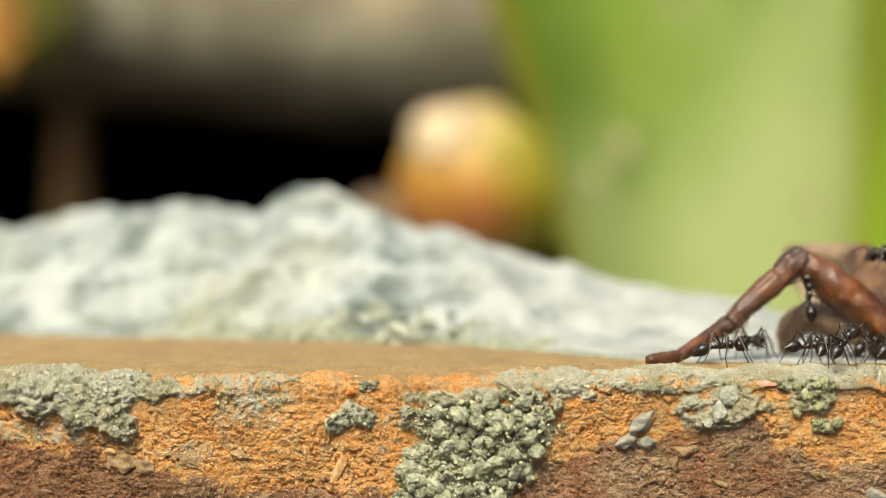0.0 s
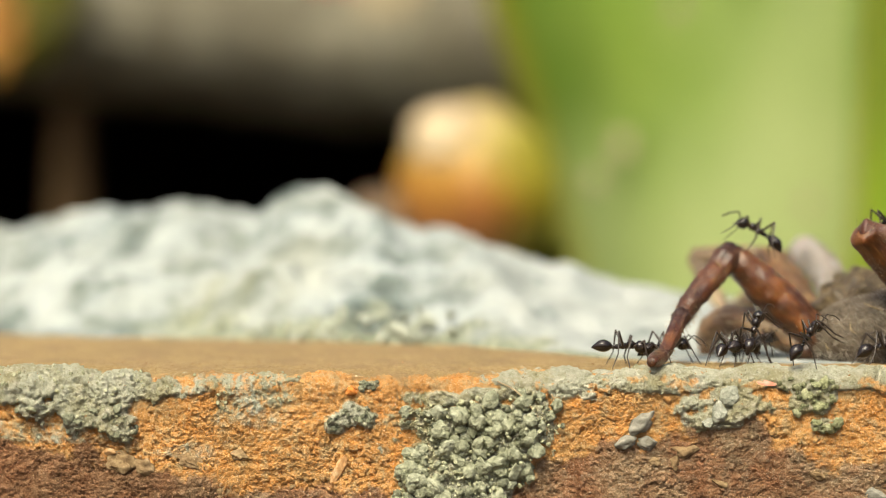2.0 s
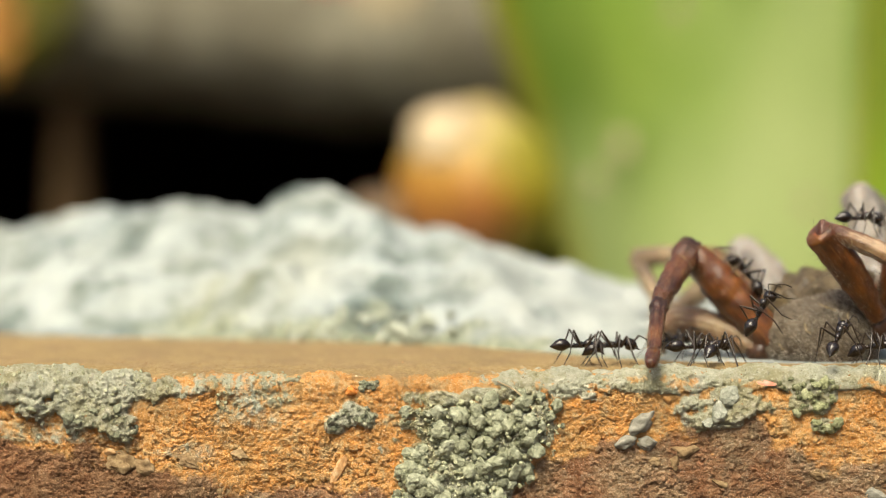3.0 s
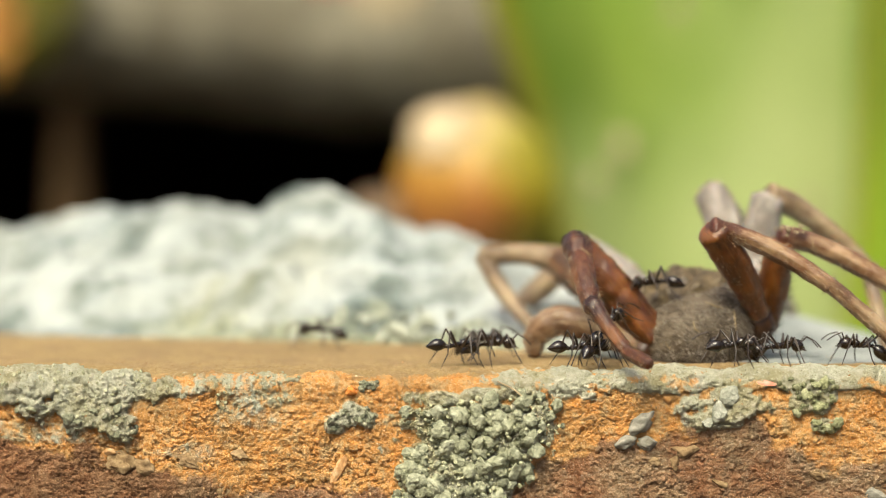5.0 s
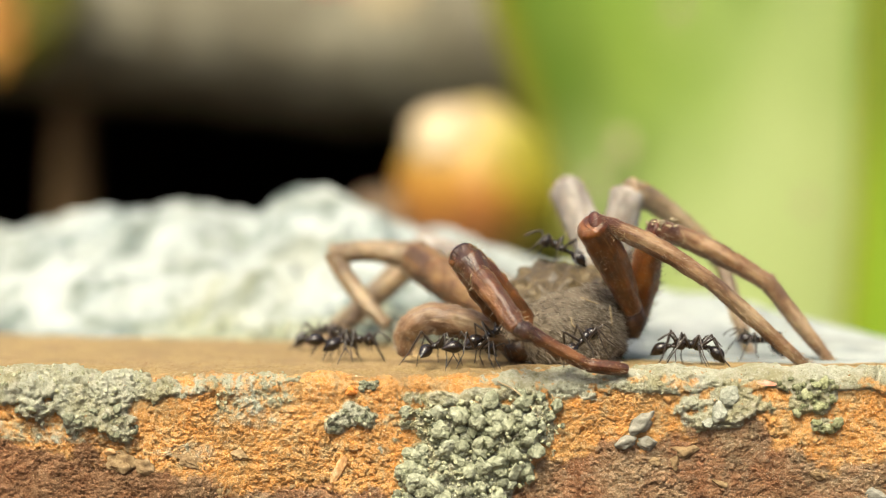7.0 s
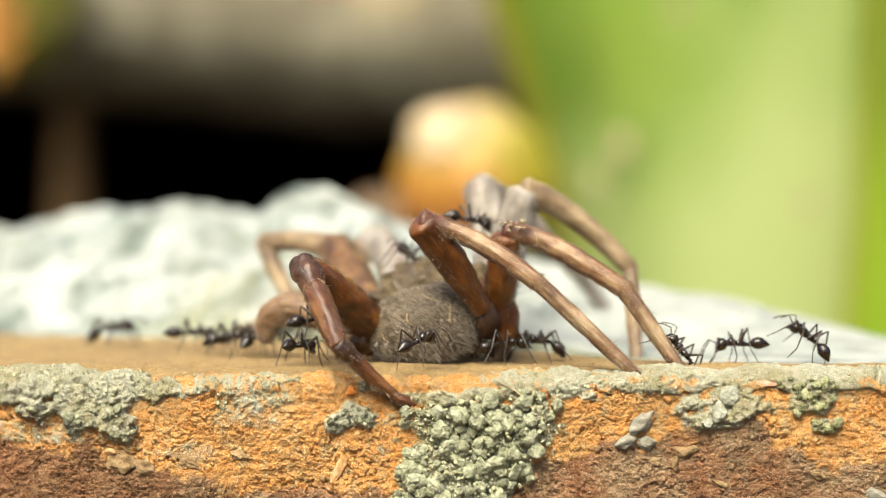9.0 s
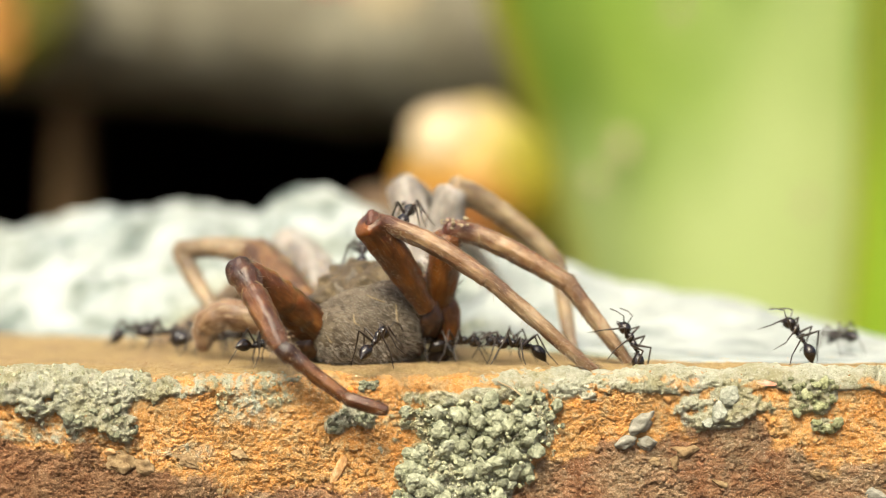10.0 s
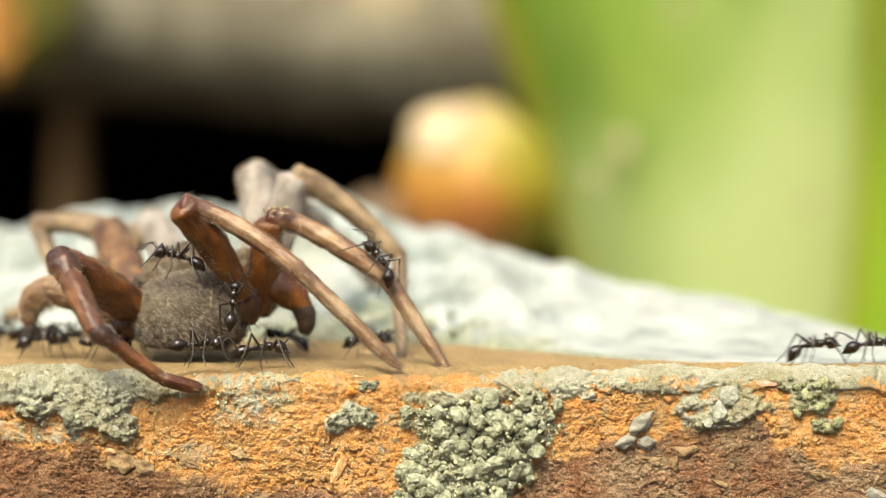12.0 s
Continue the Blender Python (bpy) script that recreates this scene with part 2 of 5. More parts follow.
DARK_HAIR = plain_material("brown_bristle", ((0.3, "20160e"), (0.7, "403022")), 0.5, 0.5, 0.0, 0.4)
STRAW = plain_material("pale_straw", ((0.3, "7d6a4a"), (0.7, "b19d78")), 0.3, 0.7, 0.02)
FLAKE = plain_material("white_flake", ((0.3, "85765a"), (0.7, "b5a888")), 0.2, 0.8, 0.02)
ANT = plain_material("black_brown_chitin", ((0.3, "120c08"), (0.6, "20170f"), (0.85, "3c2e20")), 0.35, 0.24, 0.02, 0.5)
ANT_LEG = plain_material("dark_brown_chitin", ((0.3, "1c140d"), (0.6, "33271b"), (0.85, "6e5840")), 0.6, 0.35, 0.0, 0.5)


# ---- helpers for meshes (millimetres in, metres out) ----
def part(name, bm, material, parent=None, label="", smooth=True):
    """Links a bmesh, given in mm, as one mesh object."""
    bmesh.ops.scale(bm, vec=(MM, MM, MM), verts=bm.verts)
    data = bpy.data.meshes.new(name)
    bm.to_mesh(data)
    bm.free()
    data.materials.append(material)
    if smooth:
        data.shade_smooth()
    ob = new(name, data)
    ob.parent = parent
    if label:
        tagged(ob, label)
    return ob


def from_arrays(name, verts, faces, material, colours=None, smooth=True):
    data = bpy.data.meshes.new(name)
    data.from_pydata((np.asarray(verts) * MM).tolist(), [], faces.tolist() if isinstance(faces, np.ndarray) else faces)
    if colours is not None:
        layer = data.color_attributes.new("zone", "FLOAT_COLOR", "POINT")
        flat = np.ones((len(verts), 4))
        flat[:, :3] = colours
        layer.data.foreach_set("color", flat.ravel())
    data.materials.append(material)
    if smooth:
        data.shade_smooth()
    return data


def empty(name):
    ob = new(name)
    ob.empty_display_size = 0.002
    return ob


def bend(points, steps=5):
    """A smooth line of (x, y, z, radius) through the points."""
    p = np.array(points, float)
    p = np.vstack([2 * p[0] - p[1], p, 2 * p[-1] - p[-2]])
    line = []
    for i in range(1, len(p) - 2):
        for k in range(steps):
            u = k / steps
            a, b, c, d = p[i - 1], p[i], p[i + 1], p[i + 2]
            line.append(0.5 * (2 * b + (c - a) * u + (2 * a - 5 * b + 4 * c - d) * u * u + (3 * b - a - 3 * c + d) * u ** 3))
    line.append(p[-2])
    return np.array(line)


def tube(bm, points, sides=14, steps=5, rough=0.0, round_ends=True, flute=0.0, blunt=1.0):
    """A smooth tapered tube with rounded ends; flute: depth of shallow grooves along it, as a share of its radius; blunt: length of its ends, likewise."""
    line = bend(points, steps)
    if round_ends:
        def cap(end, nxt):
            way = (end[:3] - nxt[:3]) / max(1e-9, np.linalg.norm(end[:3] - nxt[:3]))
            return [np.append(end[:3] + way * end[3] * blunt * math.sin(a), end[3] * math.cos(a) ** (0.4 + 0.6 * blunt)) for a in (1.45, 1.1, 0.7, 0.35)]
        line = np.vstack([cap(line[0], line[1]), line, cap(line[-1], line[-2])[::-1]])
    rings, side, gone = [], Vector((0, 0, 1)), 0.0
    grain = bm.verts.layers.float_vector.get("grain") or bm.verts.layers.float_vector.new("grain")
    for i, q in enumerate(line):
        a, b = line[max(0, i - 1)][:3], line[min(len(line) - 1, i + 1)][:3]
        way = Vector(b - a).normalized()
        side = side - way * side.dot(way)
        if side.length < 1e-4:
            side = way.orthogonal()
        side.normalize()
        other = way.cross(side)
        gone += float(np.linalg.norm(q[:3] - line[max(0, i - 1)][:3]))
        ring = []
        for k in range(sides):
            w = 2 * math.pi * k / sides
            r = q[3]
            at = Vector(q[:3]) + (side * math.cos(w) + other * math.sin(w)) * r
            if rough:
                at += (side * math.cos(w) + other * math.sin(w)) * rough * r * noise.noise(at * 1.7)
            if flute:
                lane = Vector((2.4 * math.cos(w), 2.4 * math.sin(w), 0.16 * gone))
                pit = Vector((2.6 * math.cos(w), 2.6 * math.sin(w), 1.6 * gone))
                at += (side * math.cos(w) + other * math.sin(w)) * r * flute * (noise.noise(lane) + 0.22 * noise.noise(pit))
            ring.append(bm.verts.new(at))
            ring[-1][grain] = Vector((0.6 * gone, r * math.cos(w), r * math.sin(w))) * MM
        rings.append(ring)
    for a, b in zip(rings, rings[1:]):
        for k in range(sides):
            bm.faces.new((a[k], a[(k + 1) % sides], b[(k + 1) % sides], b[k]))
    bm.faces.new(rings[0][::-1])
    bm.faces.new(rings[-1])
    return line


def blob(bm, centre, radii, detail=3, rough=0.0, scale=1.0, turn=None):
    """A rounded lump, roughened by noise."""
    made = bmesh.ops.create_icosphere(bm, subdivisions=detail, radius=1.0)["verts"]
    shift = Vector((random.uniform(-9, 9), random.uniform(-9, 9), random.uniform(-9, 9)))
    for v in made:
        d = v.co.copy()
        k = 1 + rough * noise.fractal(d * scale + shift, 1.0, 2.0, 3)
        p = Vector((d.x * radii[0], d.y * radii[1], d.z * radii[2])) * k
        if turn:
            p = turn @ p
        v.co = p + Vector(centre)
    return made


def needle(bm, root, tip, r):
    way = (tip - root).normalized()
    a = way.orthogonal().normalized() * r
    b = way.cross(a)
    base = [bm.verts.new(root + a), bm.verts.new(root - a * 0.5 + b * 0.87), bm.verts.new(root - a * 0.5 - b * 0.87)]
    top = bm.verts.new(tip)
    for i in range(3):
        bm.faces.new((base[i], base[(i + 1) % 3], top))


@lru_cache(maxsize=None)
def gradients(seed):
    angles = np.random.RandomState(seed).uniform(0, 2 * np.pi, (256, 256))
    return np.cos(angles), np.sin(angles)


def lattice(shape_x, shape_y, seed):
    """Smooth gradient noise over two equal arrays."""
    gx, gy = gradients(seed)
    x0, y0 = np.floor(shape_x).astype(int), np.floor(shape_y).astype(int)
    fx, fy = shape_x - x0, shape_y - y0
    def corner(i, j):
        a, b = (x0 + i) % 256, (y0 + j) % 256
        return gx[a, b] * (fx - i) + gy[a, b] * (fy - j)
    u, v = fx * fx * fx * (fx * (fx * 6 - 15) + 10), fy * fy * fy * (fy * (fy * 6 - 15) + 10)
    low = corner(0, 0) * (1 - u) + corner(1, 0) * u
    high = corner(0, 1) * (1 - u) + corner(1, 1) * u
    return (low * (1 - v) + high * v) * 1.5


def layers(x, y, size, octaves, seed, fall=0.55):
    total, amp = 0.0, 1.0
    for k in range(octaves):
        total = total + amp * lattice(x / size * 2 ** k + 17.3 * k, y / size * 2 ** k + 5.1 * k, seed + k)
        amp *= fall
    return total


def soft(a, b, x):
    u = np.clip((x - a) / (b - a), 0, 1)
    return u * u * (3 - 2 * u)


def grid_faces(rows, cols):
    i = np.arange(rows * cols).reshape(rows, cols)
    return np.stack([i[:-1, :-1], i[:-1, 1:], i[1:, 1:], i[1:, :-1]], -1).reshape(-1, 4)


# ---- the brick ----
# Crusted patches on its worn front edge, each of some lobes: centre x, depth below the edge, half width, half height, thickness.
PATCHES = {
    "left": [(-24.5, 0.9, 2.2, 0.9, 0.55), (-20.0, 1.2, 2.6, 0.9, 0.7), (-24.0, -0.45, 5.5, 1.3, 0.6), (-18.2, 0.1, 2.4, 1.0, 0.5), (-22.28, 0.05, 6.03, 1.17, 0.62), (-17.39, 0.57, 2.77, 0.85, 0.5), (-23.52, 2.01, 1.5, 0.91, 0.95), (-20.98, 2.01, 1.79, 1.3, 0.8), (-18.86, 2.46, 1.63, 1.24, 1.0)],
    "olive": [(-23.58, 3.12, 3.91, 0.65, 0.06), (-20.65, 3.54, 1.95, 0.39, 0.05)],
    "thin": [(-11.0, 0.0, 3.2, 0.7, 0.28), (-11.86, 0.57, 3.26, 0.72, 0.3), (-9.58, 0.05, 1.47, 0.46, 0.3), (-14.3, 0.77, 1.3, 0.33, 0.25), (-11.2, 1.3, 2.4, 0.9, 0.14)],
    "veil": [(-11.0, 2.3, 2.4, 0.8, 0.04), (-2.74, 2.53, 1.79, 0.42, 0.08), (-14.79, 4.35, 2.28, 0.46, 0.03)],
    "speck": [(-4.2, 0.44, 0.62, 0.36, 0.3)],
    "knob": [(-5.18, 2.33, 1.56, 0.85, 0.42), (-6.25, 2.92, 0.72, 0.52, 0.3)],
    "clump": [(1.5, 3.21, 3.75, 2.02, 0.4), (-0.46, 5.07, 2.54, 2.15, 0.4), (3.94, 3.31, 2.61, 2.15, 0.4), (2.15, 5.49, 2.87, 1.69, 0.4), (0.2, 7.12, 3.09, 1.11, 0.4), (4.92, 2.01, 1.56, 1.11, 0.4)],
    "bridge": [(0.2, 1.29, 2.44, 0.55, 0.3), (2.8, 1.03, 2.93, 0.52, 0.3)],
    "ledge": [(6.6, -0.35, 3.6, 1.35, 0.3), (13.5, -0.6, 6.0, 1.5, 0.3), (20.5, -0.55, 6.5, 1.45, 0.34), (26.0, -0.5, 5.0, 1.5, 0.36), (6.55, 0.31, 4.72, 0.98, 0.3), (11.27, -0.14, 5.54, 0.85, 0.3), (13.55, 0.57, 2.44, 0.59, 0.3), (17.79, 0.05, 4.89, 0.78, 0.32), (23.32, 0.05, 5.21, 0.98, 0.38)],
    "mortar": [(16.3, 1.75, 2.7, 1.2, 0.6), (17.0, 1.95, 1.6, 0.75, 0.9), (14.9, 2.5, 1.3, 0.75, 0.55)],
    "moss": [(21.37, 1.16, 1.69, 1.11, 0.42), (22.08, 2.79, 0.98, 0.46, 0.2), (20.07, 0.44, 1.3, 0.52, 0.3)],
}
CORNER = 1.1


RELIEF = {"bridge": 0.7, "ledge": 0.16, "thin": 0.4, "mortar": 0.16, "left": 0.4, "knob": 0.7, "olive": 0.3, "veil": 0.3}
COVER = {"thin": 0.85, "olive": 0.6, "veil": 0.5}


def patch_reach(key, x, s, wob):
    """How far a place lies from the middle of a patch's nearest lobe (1 is its ragged rim), and the crust's thickness there."""
    near, thick = np.full_like(x, 9.0), np.zeros_like(x)
    for cx, cs, hx, hs, th in PATCHES[key]:
        far = np.sqrt(((x - cx) / hx) ** 2 + ((s - cs) / hs) ** 2) + wob * (0.42 if hs > 0.7 else 0.3)
        near = np.minimum(near, far)
        thick = np.maximum(thick, th * (1 - soft(0.62, 1.0, far)))
    return near, thick


def patch_mask(x, s, wob):
    total, thick, rough = np.zeros_like(x), np.zeros_like(x), np.zeros_like(x)
    for key in PATCHES:
        far, th = patch_reach(key, x, s, wob)
        cover = (1 - soft(0.84, 1.0, far)) * COVER.get(key, 1.0)
        if key == "ledge":
            # worn through in places, more so down the front
            cover = cover * (1 - 0.85 * soft(0.05, 0.4, layers(x * 0.8, s, 1.2, 4, 12, 0.6)) * soft(-0.2, 0.9, s))
        total = np.maximum(total, cover)
        thick = np.maximum(thick, th)
        rough = np.maximum(rough, th * RELIEF.get(key, 1.0))
    return total, thick, rough


def top_height(x, y):
    """The brick's top tilts gently up and sags towards its far corner."""
    return 0.035 * np.maximum(0, y) - 0.075 * np.maximum(0, y - 20) * soft(6, 24, x)


def brick_surface(x, s):
    """Place and colour zones of the worn brick: s runs over the top (s < 0) and down the front (s > 0)."""
    wob = layers(x, s, 1.6, 4, 11)
    m, thick, rough = patch_mask(x, s, wob)
    broad = layers(x, s, 5.0, 3, 21)
    grit = layers(x, s, 0.55, 3, 31, 0.7)
    lumps = np.abs(layers(x, s, 1.0, 4, 41, 0.52))
    crumbs = layers(x, s, 0.34, 2, 46, 0.6)
    near = soft(-7.0, -0.4, s)
    flakes = layers(x + 0.6 * grit, s * 1.2, 0.42, 3, 43, 0.75)
    pits = soft(0.42, 0.75, layers(x, s * 1.3, 0.6, 4, 48, 0.75)) * soft(-0.1, 0.35, layers(x, s, 3.5, 2, 44))
    bare = near * (1 - soft(0.2, 0.8, m))
    lift = (broad * (0.05 + 0.28 * near) + grit * (0.03 + 0.03 * near) + crumbs * 0.05 * near + bare * (0.075 * flakes - 0.22 * pits)
            + thick * 0.65 + rough * (0.5 * layers(x, s, 1.9, 2, 47) + 0.7 * (lumps - 0.1) + 0.10 * crumbs)
            - m * near * 0.16 * soft(0.40, 0.62, layers(x, s, 0.7, 3, 49, 0.55)) + m * near * 0.03 * layers(x, s, 0.3, 2, 50, 0.7))
    edge = layers(x, s * 0 + 3.3, 6.0, 3, 51) * 0.15 * near
    arc = math.pi / 2 * CORNER
    a = np.clip((s + arc / 2) / arc, 0, 1) * math.pi / 2
    y = np.where(s < -arc / 2, -s - arc / 2 + CORNER, CORNER - CORNER * np.sin(a))
    z = np.where(s > arc / 2, -(s - arc / 2) - CORNER, -CORNER + CORNER * np.cos(a))
    lift = lift - 0.18 * soft(-2.6, -0.3, s)
    y = y - np.sin(a) * lift - edge - 0.10 * np.maximum(0, s - 1.0) * 0.3
    z = z + np.cos(a) * lift + top_height(x, y)
    rim = np.interp(x, (-29, -25.5, -20.7, -17.4, -14.8, -12.5, -7, -3, 3, 5.7, 8.3, 10.3, 13, 15.2, 17.8, 19.5, 22, 29), (3.2, 3.4, 4.3, 5.2, 5.9, 6.3, 6.4, 7.2, 6.2, 5.3, 4.2, 3.7, 3.3, 2.8, 2.7, 4.2, 4.9, 4.5))
    brown = soft(-0.35, 0.35, s - rim + 0.7 * wob + 0.5 * broad)
    top = 1 - soft(-1.1, 0.1, s + 1.0 * wob)
    return np.stack([x, y, z], -1), np.stack([brown, m * np.where(m < 0.9, 0.75 + 0.9 * grit, 0.96), top * (1 - m * 0.8)], -1)


def build_brick():
    fine = np.arange(-29, 29.01, 0.06)
    xs = np.concatenate([np.linspace(-112, -29.6, 60), fine, np.linspace(29.6, 112, 60)])
    ss = np.concatenate([np.linspace(-64, -16, 50), np.linspace(-15.6, -3.1, 70), np.arange(-3, 8.6, 0.06), np.linspace(9, 102, 60)])
    x, s = np.meshgrid(xs, ss)
    places, zones = brick_surface(x, s)
    verts, zones = places.reshape(-1, 3), zones.reshape(-1, 3)
    rows, cols = x.shape
    faces = grid_faces(rows, cols)
    # the far, lower and end faces close the block
    n = len(verts)
    ids = np.arange(n).reshape(rows, cols)
    low_back = [(xs[0], 64, -102.5), (xs[-1], 64, -102.5)]
    verts = np.vstack([verts, low_back])
    zones = np.vstack([zones, [(0.5, 0, 0)] * 2])
    rest = [list(ids[0][::-1]) + [n, n + 1], list(ids[-1]) + [n + 1, n],
            list(ids[:, 0][::-1]) + [n], list(ids[:, -1]) + [n + 1]]
    data = from_arrays("brick", verts, faces.tolist() + [[int(v) for v in f] for f in rest], BRICK, zones)
    ob = new("brick", data)
    return tagged(ob, "weathered orange brick with crumbling edge and crusts", "brick")


def surface_point(x, s):
    a, _ = brick_surface(np.array([x, x + 0.05, x]), np.array([s, s, s + 0.05]))
    normal = Vector(a[2] - a[0]).cross(Vector(a[1] - a[0])).normalized()
    if normal.y > 0 and normal.z < 0:
        normal.negate()
    return Vector(a[0]), normal


def unit_ball(detail):
    bm = bmesh.new()
    bmesh.ops.create_icosphere(bm, subdivisions=detail, radius=1.0)
    verts = np.array([v.co[:] for v in bm.verts])
    faces = np.array([[v.index for v in f.verts] for f in bm.faces])
    bm.free()
    return verts, faces


BALL, BALL_FACES = unit_ball(3)


def ball_noise():
    shift = Vector([random.uniform(-9, 9) for _ in range(3)])
    return np.array([noise.fractal(Vector(p) * 1.25 + shift, 1.0, 2.1, 2) for p in BALL])


LUMPS = {}


def lump_meshes(material):
    """A dozen crumbly lumps of unit size, shared by all granules of one material."""
    if material.name not in LUMPS:
        ball, ball_faces = unit_ball(3)
        LUMPS[material.name] = []
        for _ in range(14):
            shift = Vector([random.uniform(-9, 9) for _ in range(3)])
            bumps = np.array([0.42 * noise.fractal(Vector(p) * 1.1 + shift, 1.0, 2.1, 2) + 0.30 * abs(noise.noise(Vector(p) * 2.3 + shift)) + 0.10 * noise.fractal(Vector(p) * 5.0 + shift, 0.8, 2.0, 2) for p in ball])
            lump = ball * (0.92 + bumps[:, None])
            for _ in range(2):
                way = np.array(Vector([random.uniform(-1, 1) for _ in range(3)]).normalized())
                over = np.maximum(0, lump @ way - random.uniform(0.6, 0.85))
                lump = lump - over[:, None] * way * 0.6
            LUMPS[material.name].append(from_arrays("granule", lump, ball_faces, material))
    return LUMPS[material.name]


def granules(name, label, key, count, small, large, material, squash=0.8, keep=1.0, category="lichen", rise=0.12, pieces=True, lower=False):
    """A crust of separate lumps grown on one patch of the brick."""
    lobes = PATCHES[key]
    cx, cs, hx, hs = lobes[0][:4]
    west, east = min(q[0] - q[2] for q in lobes), max(q[0] + q[2] for q in lobes)
    up, down = min(q[1] - q[3] for q in lobes), max(q[1] + q[3] for q in lobes)
    xs = np.array([random.uniform(west, east) for _ in range(count * 6)])
    ss = np.array([random.uniform(up, down) for _ in range(count * 6)])
    wob = layers(xs, ss, 1.6, 4, 11)
    far = patch_reach(key, xs, ss, wob)[0]
    inside = np.nonzero((far < 0.93 * keep) & ((ss > cs + 1.0 * hs) | (not lower)))[0][:count]
    verts, faces = [], []
    thing = tagged(empty(name), label, category) if pieces else None
    if pieces:
        thing.location = surface_point(cx, cs)[0] * MM
    for i in inside:
        at, normal = surface_point(xs[i], ss[i])
        r = small + (large - small) * random.random() ** 2.2
        size = Vector((r * random.uniform(0.8, 1.3), r * random.uniform(0.8, 1.2), r * squash * random.uniform(0.8, 1.2)))
        lie = normal.to_track_quat("Z", "Y") @ Euler((random.uniform(-.3, .3), random.uniform(-.3, .3), random.uniform(0, 6.28))).to_quaternion()
        at = at + normal * (r * 0.2 + rise * random.random() ** 2)
        if pieces:
            ob = new("granule", random.choice(lump_meshes(material)))
            ob.parent = thing
            ob.matrix_basis = Matrix.LocRotScale(at * MM - thing.location, lie, size)
        else:
            faces.append(BALL_FACES + len(verts) * len(BALL))
            verts.append((BALL * (1 + 0.62 * ball_noise()[:, None]) * np.array(size)) @ np.array(lie.to_matrix()).T + np.array(at))
    if pieces:
        return thing
    data = from_arrays(name, np.concatenate(verts), np.concatenate(faces), material)
    return tagged(new(name, data), label, category, kind="stuff")


def chip(name, label, x, s, radii, material, turn=0.0, category="stone", rough=0.42, facets=6):
    at, normal = surface_point(x, s)
    bm = bmesh.new()
    made = blob(bm, (0, 0, 0), (1, 1, 1), 4, rough, 1.6)
    for _ in range(facets):
        way = Vector([random.uniform(-1, 1) for _ in range(3)]).normalized()
        cut = random.uniform(0.45, 0.75)
        for v in made:
            v.co -= way * max(0.0, v.co.dot(way) - cut) * 0.9
    lie = Matrix.Rotation(radians(turn), 3, "Y")
    for v in made:
        v.co = at + normal * radii[1] * 0.1 + lie @ Vector((v.co.x * radii[0], v.co.y * radii[1], v.co.z * radii[2]))
    return tagged(part(name, bm, material), label, category)


brick = build_brick()
granules("lichen_crust", "lumpy grey-green crust on the brick's worn edge", "left", 46, 0.10, 0.42, CRUST_PIECE, 0.5, 0.95, "lichen", 0.03, lower=True)
granules("lichen_crust", "thin grey-green crust along the brick's edge", "thin", 60, 0.03, 0.12, CRUST, 0.5, pieces=False)
granules("lichen_crust", "tiny tuft of grey crust on the brick", "speck", 12, 0.1, 0.25, CRUST_PIECE)
granules("lichen_crust", "small round grey-green crust on orange brick", "knob", 26, 0.08, 0.24, CRUST_PIECE, 0.45, 0.9, "lichen", 0.03)
granules("lichen_crust", "thick clump of grey-green granules on the brick", "clump", 295, 0.12, 0.56, CRUST_PIECE, 0.72, 0.94, "lichen", 0.55)
granules("lichen_crumbs", "fine grey-green crumbs between the granules", "clump", 600, 0.04, 0.15, CRUST, 0.8, 1.0, "lichen", 0.55, pieces=False)
granules("lichen_crumbs", "fine grey-green crumbs on the lichen crust", "left", 160, 0.03, 0.12, CRUST, 0.6, 0.95, "lichen", 0.02, pieces=False)
granules("mortar_lump", "pale grey mortar stuck to the brick", "mortar", 5, 0.35, 0.65, CRUST_PALE, 0.4, 0.5, "mortar", 0.0)
granules("lichen_crust", "mossy dark green crust on the brick", "moss", 60, 0.08, 0.36, MOSS, 0.6, 1.0, "lichen", 0.1)


def grit(name, label, category, material, count, seed, small, large, depths, share, sink):
    """Loose or half-sunk grains over the worn front; share() says how many stay, by the crust's cover."""
    dice = np.random.RandomState(seed)
    xs, ss = dice.uniform(-28, 28, count), dice.uniform(*depths, count)
    places, zones = brick_surface(xs, ss)
    keep = np.nonzero(dice.uniform(0, 1, count) < share(zones[:, 1]))[0]
    grain, grain_faces = unit_ball(1)
    verts, faces, shades = [], [], []
    for i in keep:
        r = small + (large - small) * dice.uniform() ** 4
        faces.append(grain_faces + len(verts) * len(grain))
        turn = np.array(Euler(dice.uniform(0, 6, 3)).to_matrix())
        verts.append((grain * dice.uniform(0.5, 1.5, 3) * r * dice.uniform(0.65, 1.3, (len(grain), 1))) @ turn + places[i] + np.array([0.0, 0.6, -0.3]) * r * sink)
        shades.append(np.repeat(zones[i:i + 1], len(grain), 0))
    data = from_arrays(name, np.concatenate(verts), np.concatenate(faces), material, np.concatenate(shades))
    return tagged(new(name, data), label, category, kind="stuff")


grit("sand_grains", "loose pale sand grains on the worn brick", "sand", GRIT, 700, 5, 0.03, 0.10, (-9.0, 8.0), lambda crust: 1.0 - 0 * crust, 0.3)
grit("brick_grains", "crumbling orange and brown grains of the brick", "grains", BRICK, 22000, 15, 0.05, 0.2, (-0.6, 7.8), lambda crust: np.where(crust < 0.4, 1.0, 0.3), 1.0)
chip("stone_chip", "pale grey stone chip stuck on the brick", 11.5, 2.66, (0.92, 0.45, 0.48), STONE, -38, "stone", 0.3, 2)
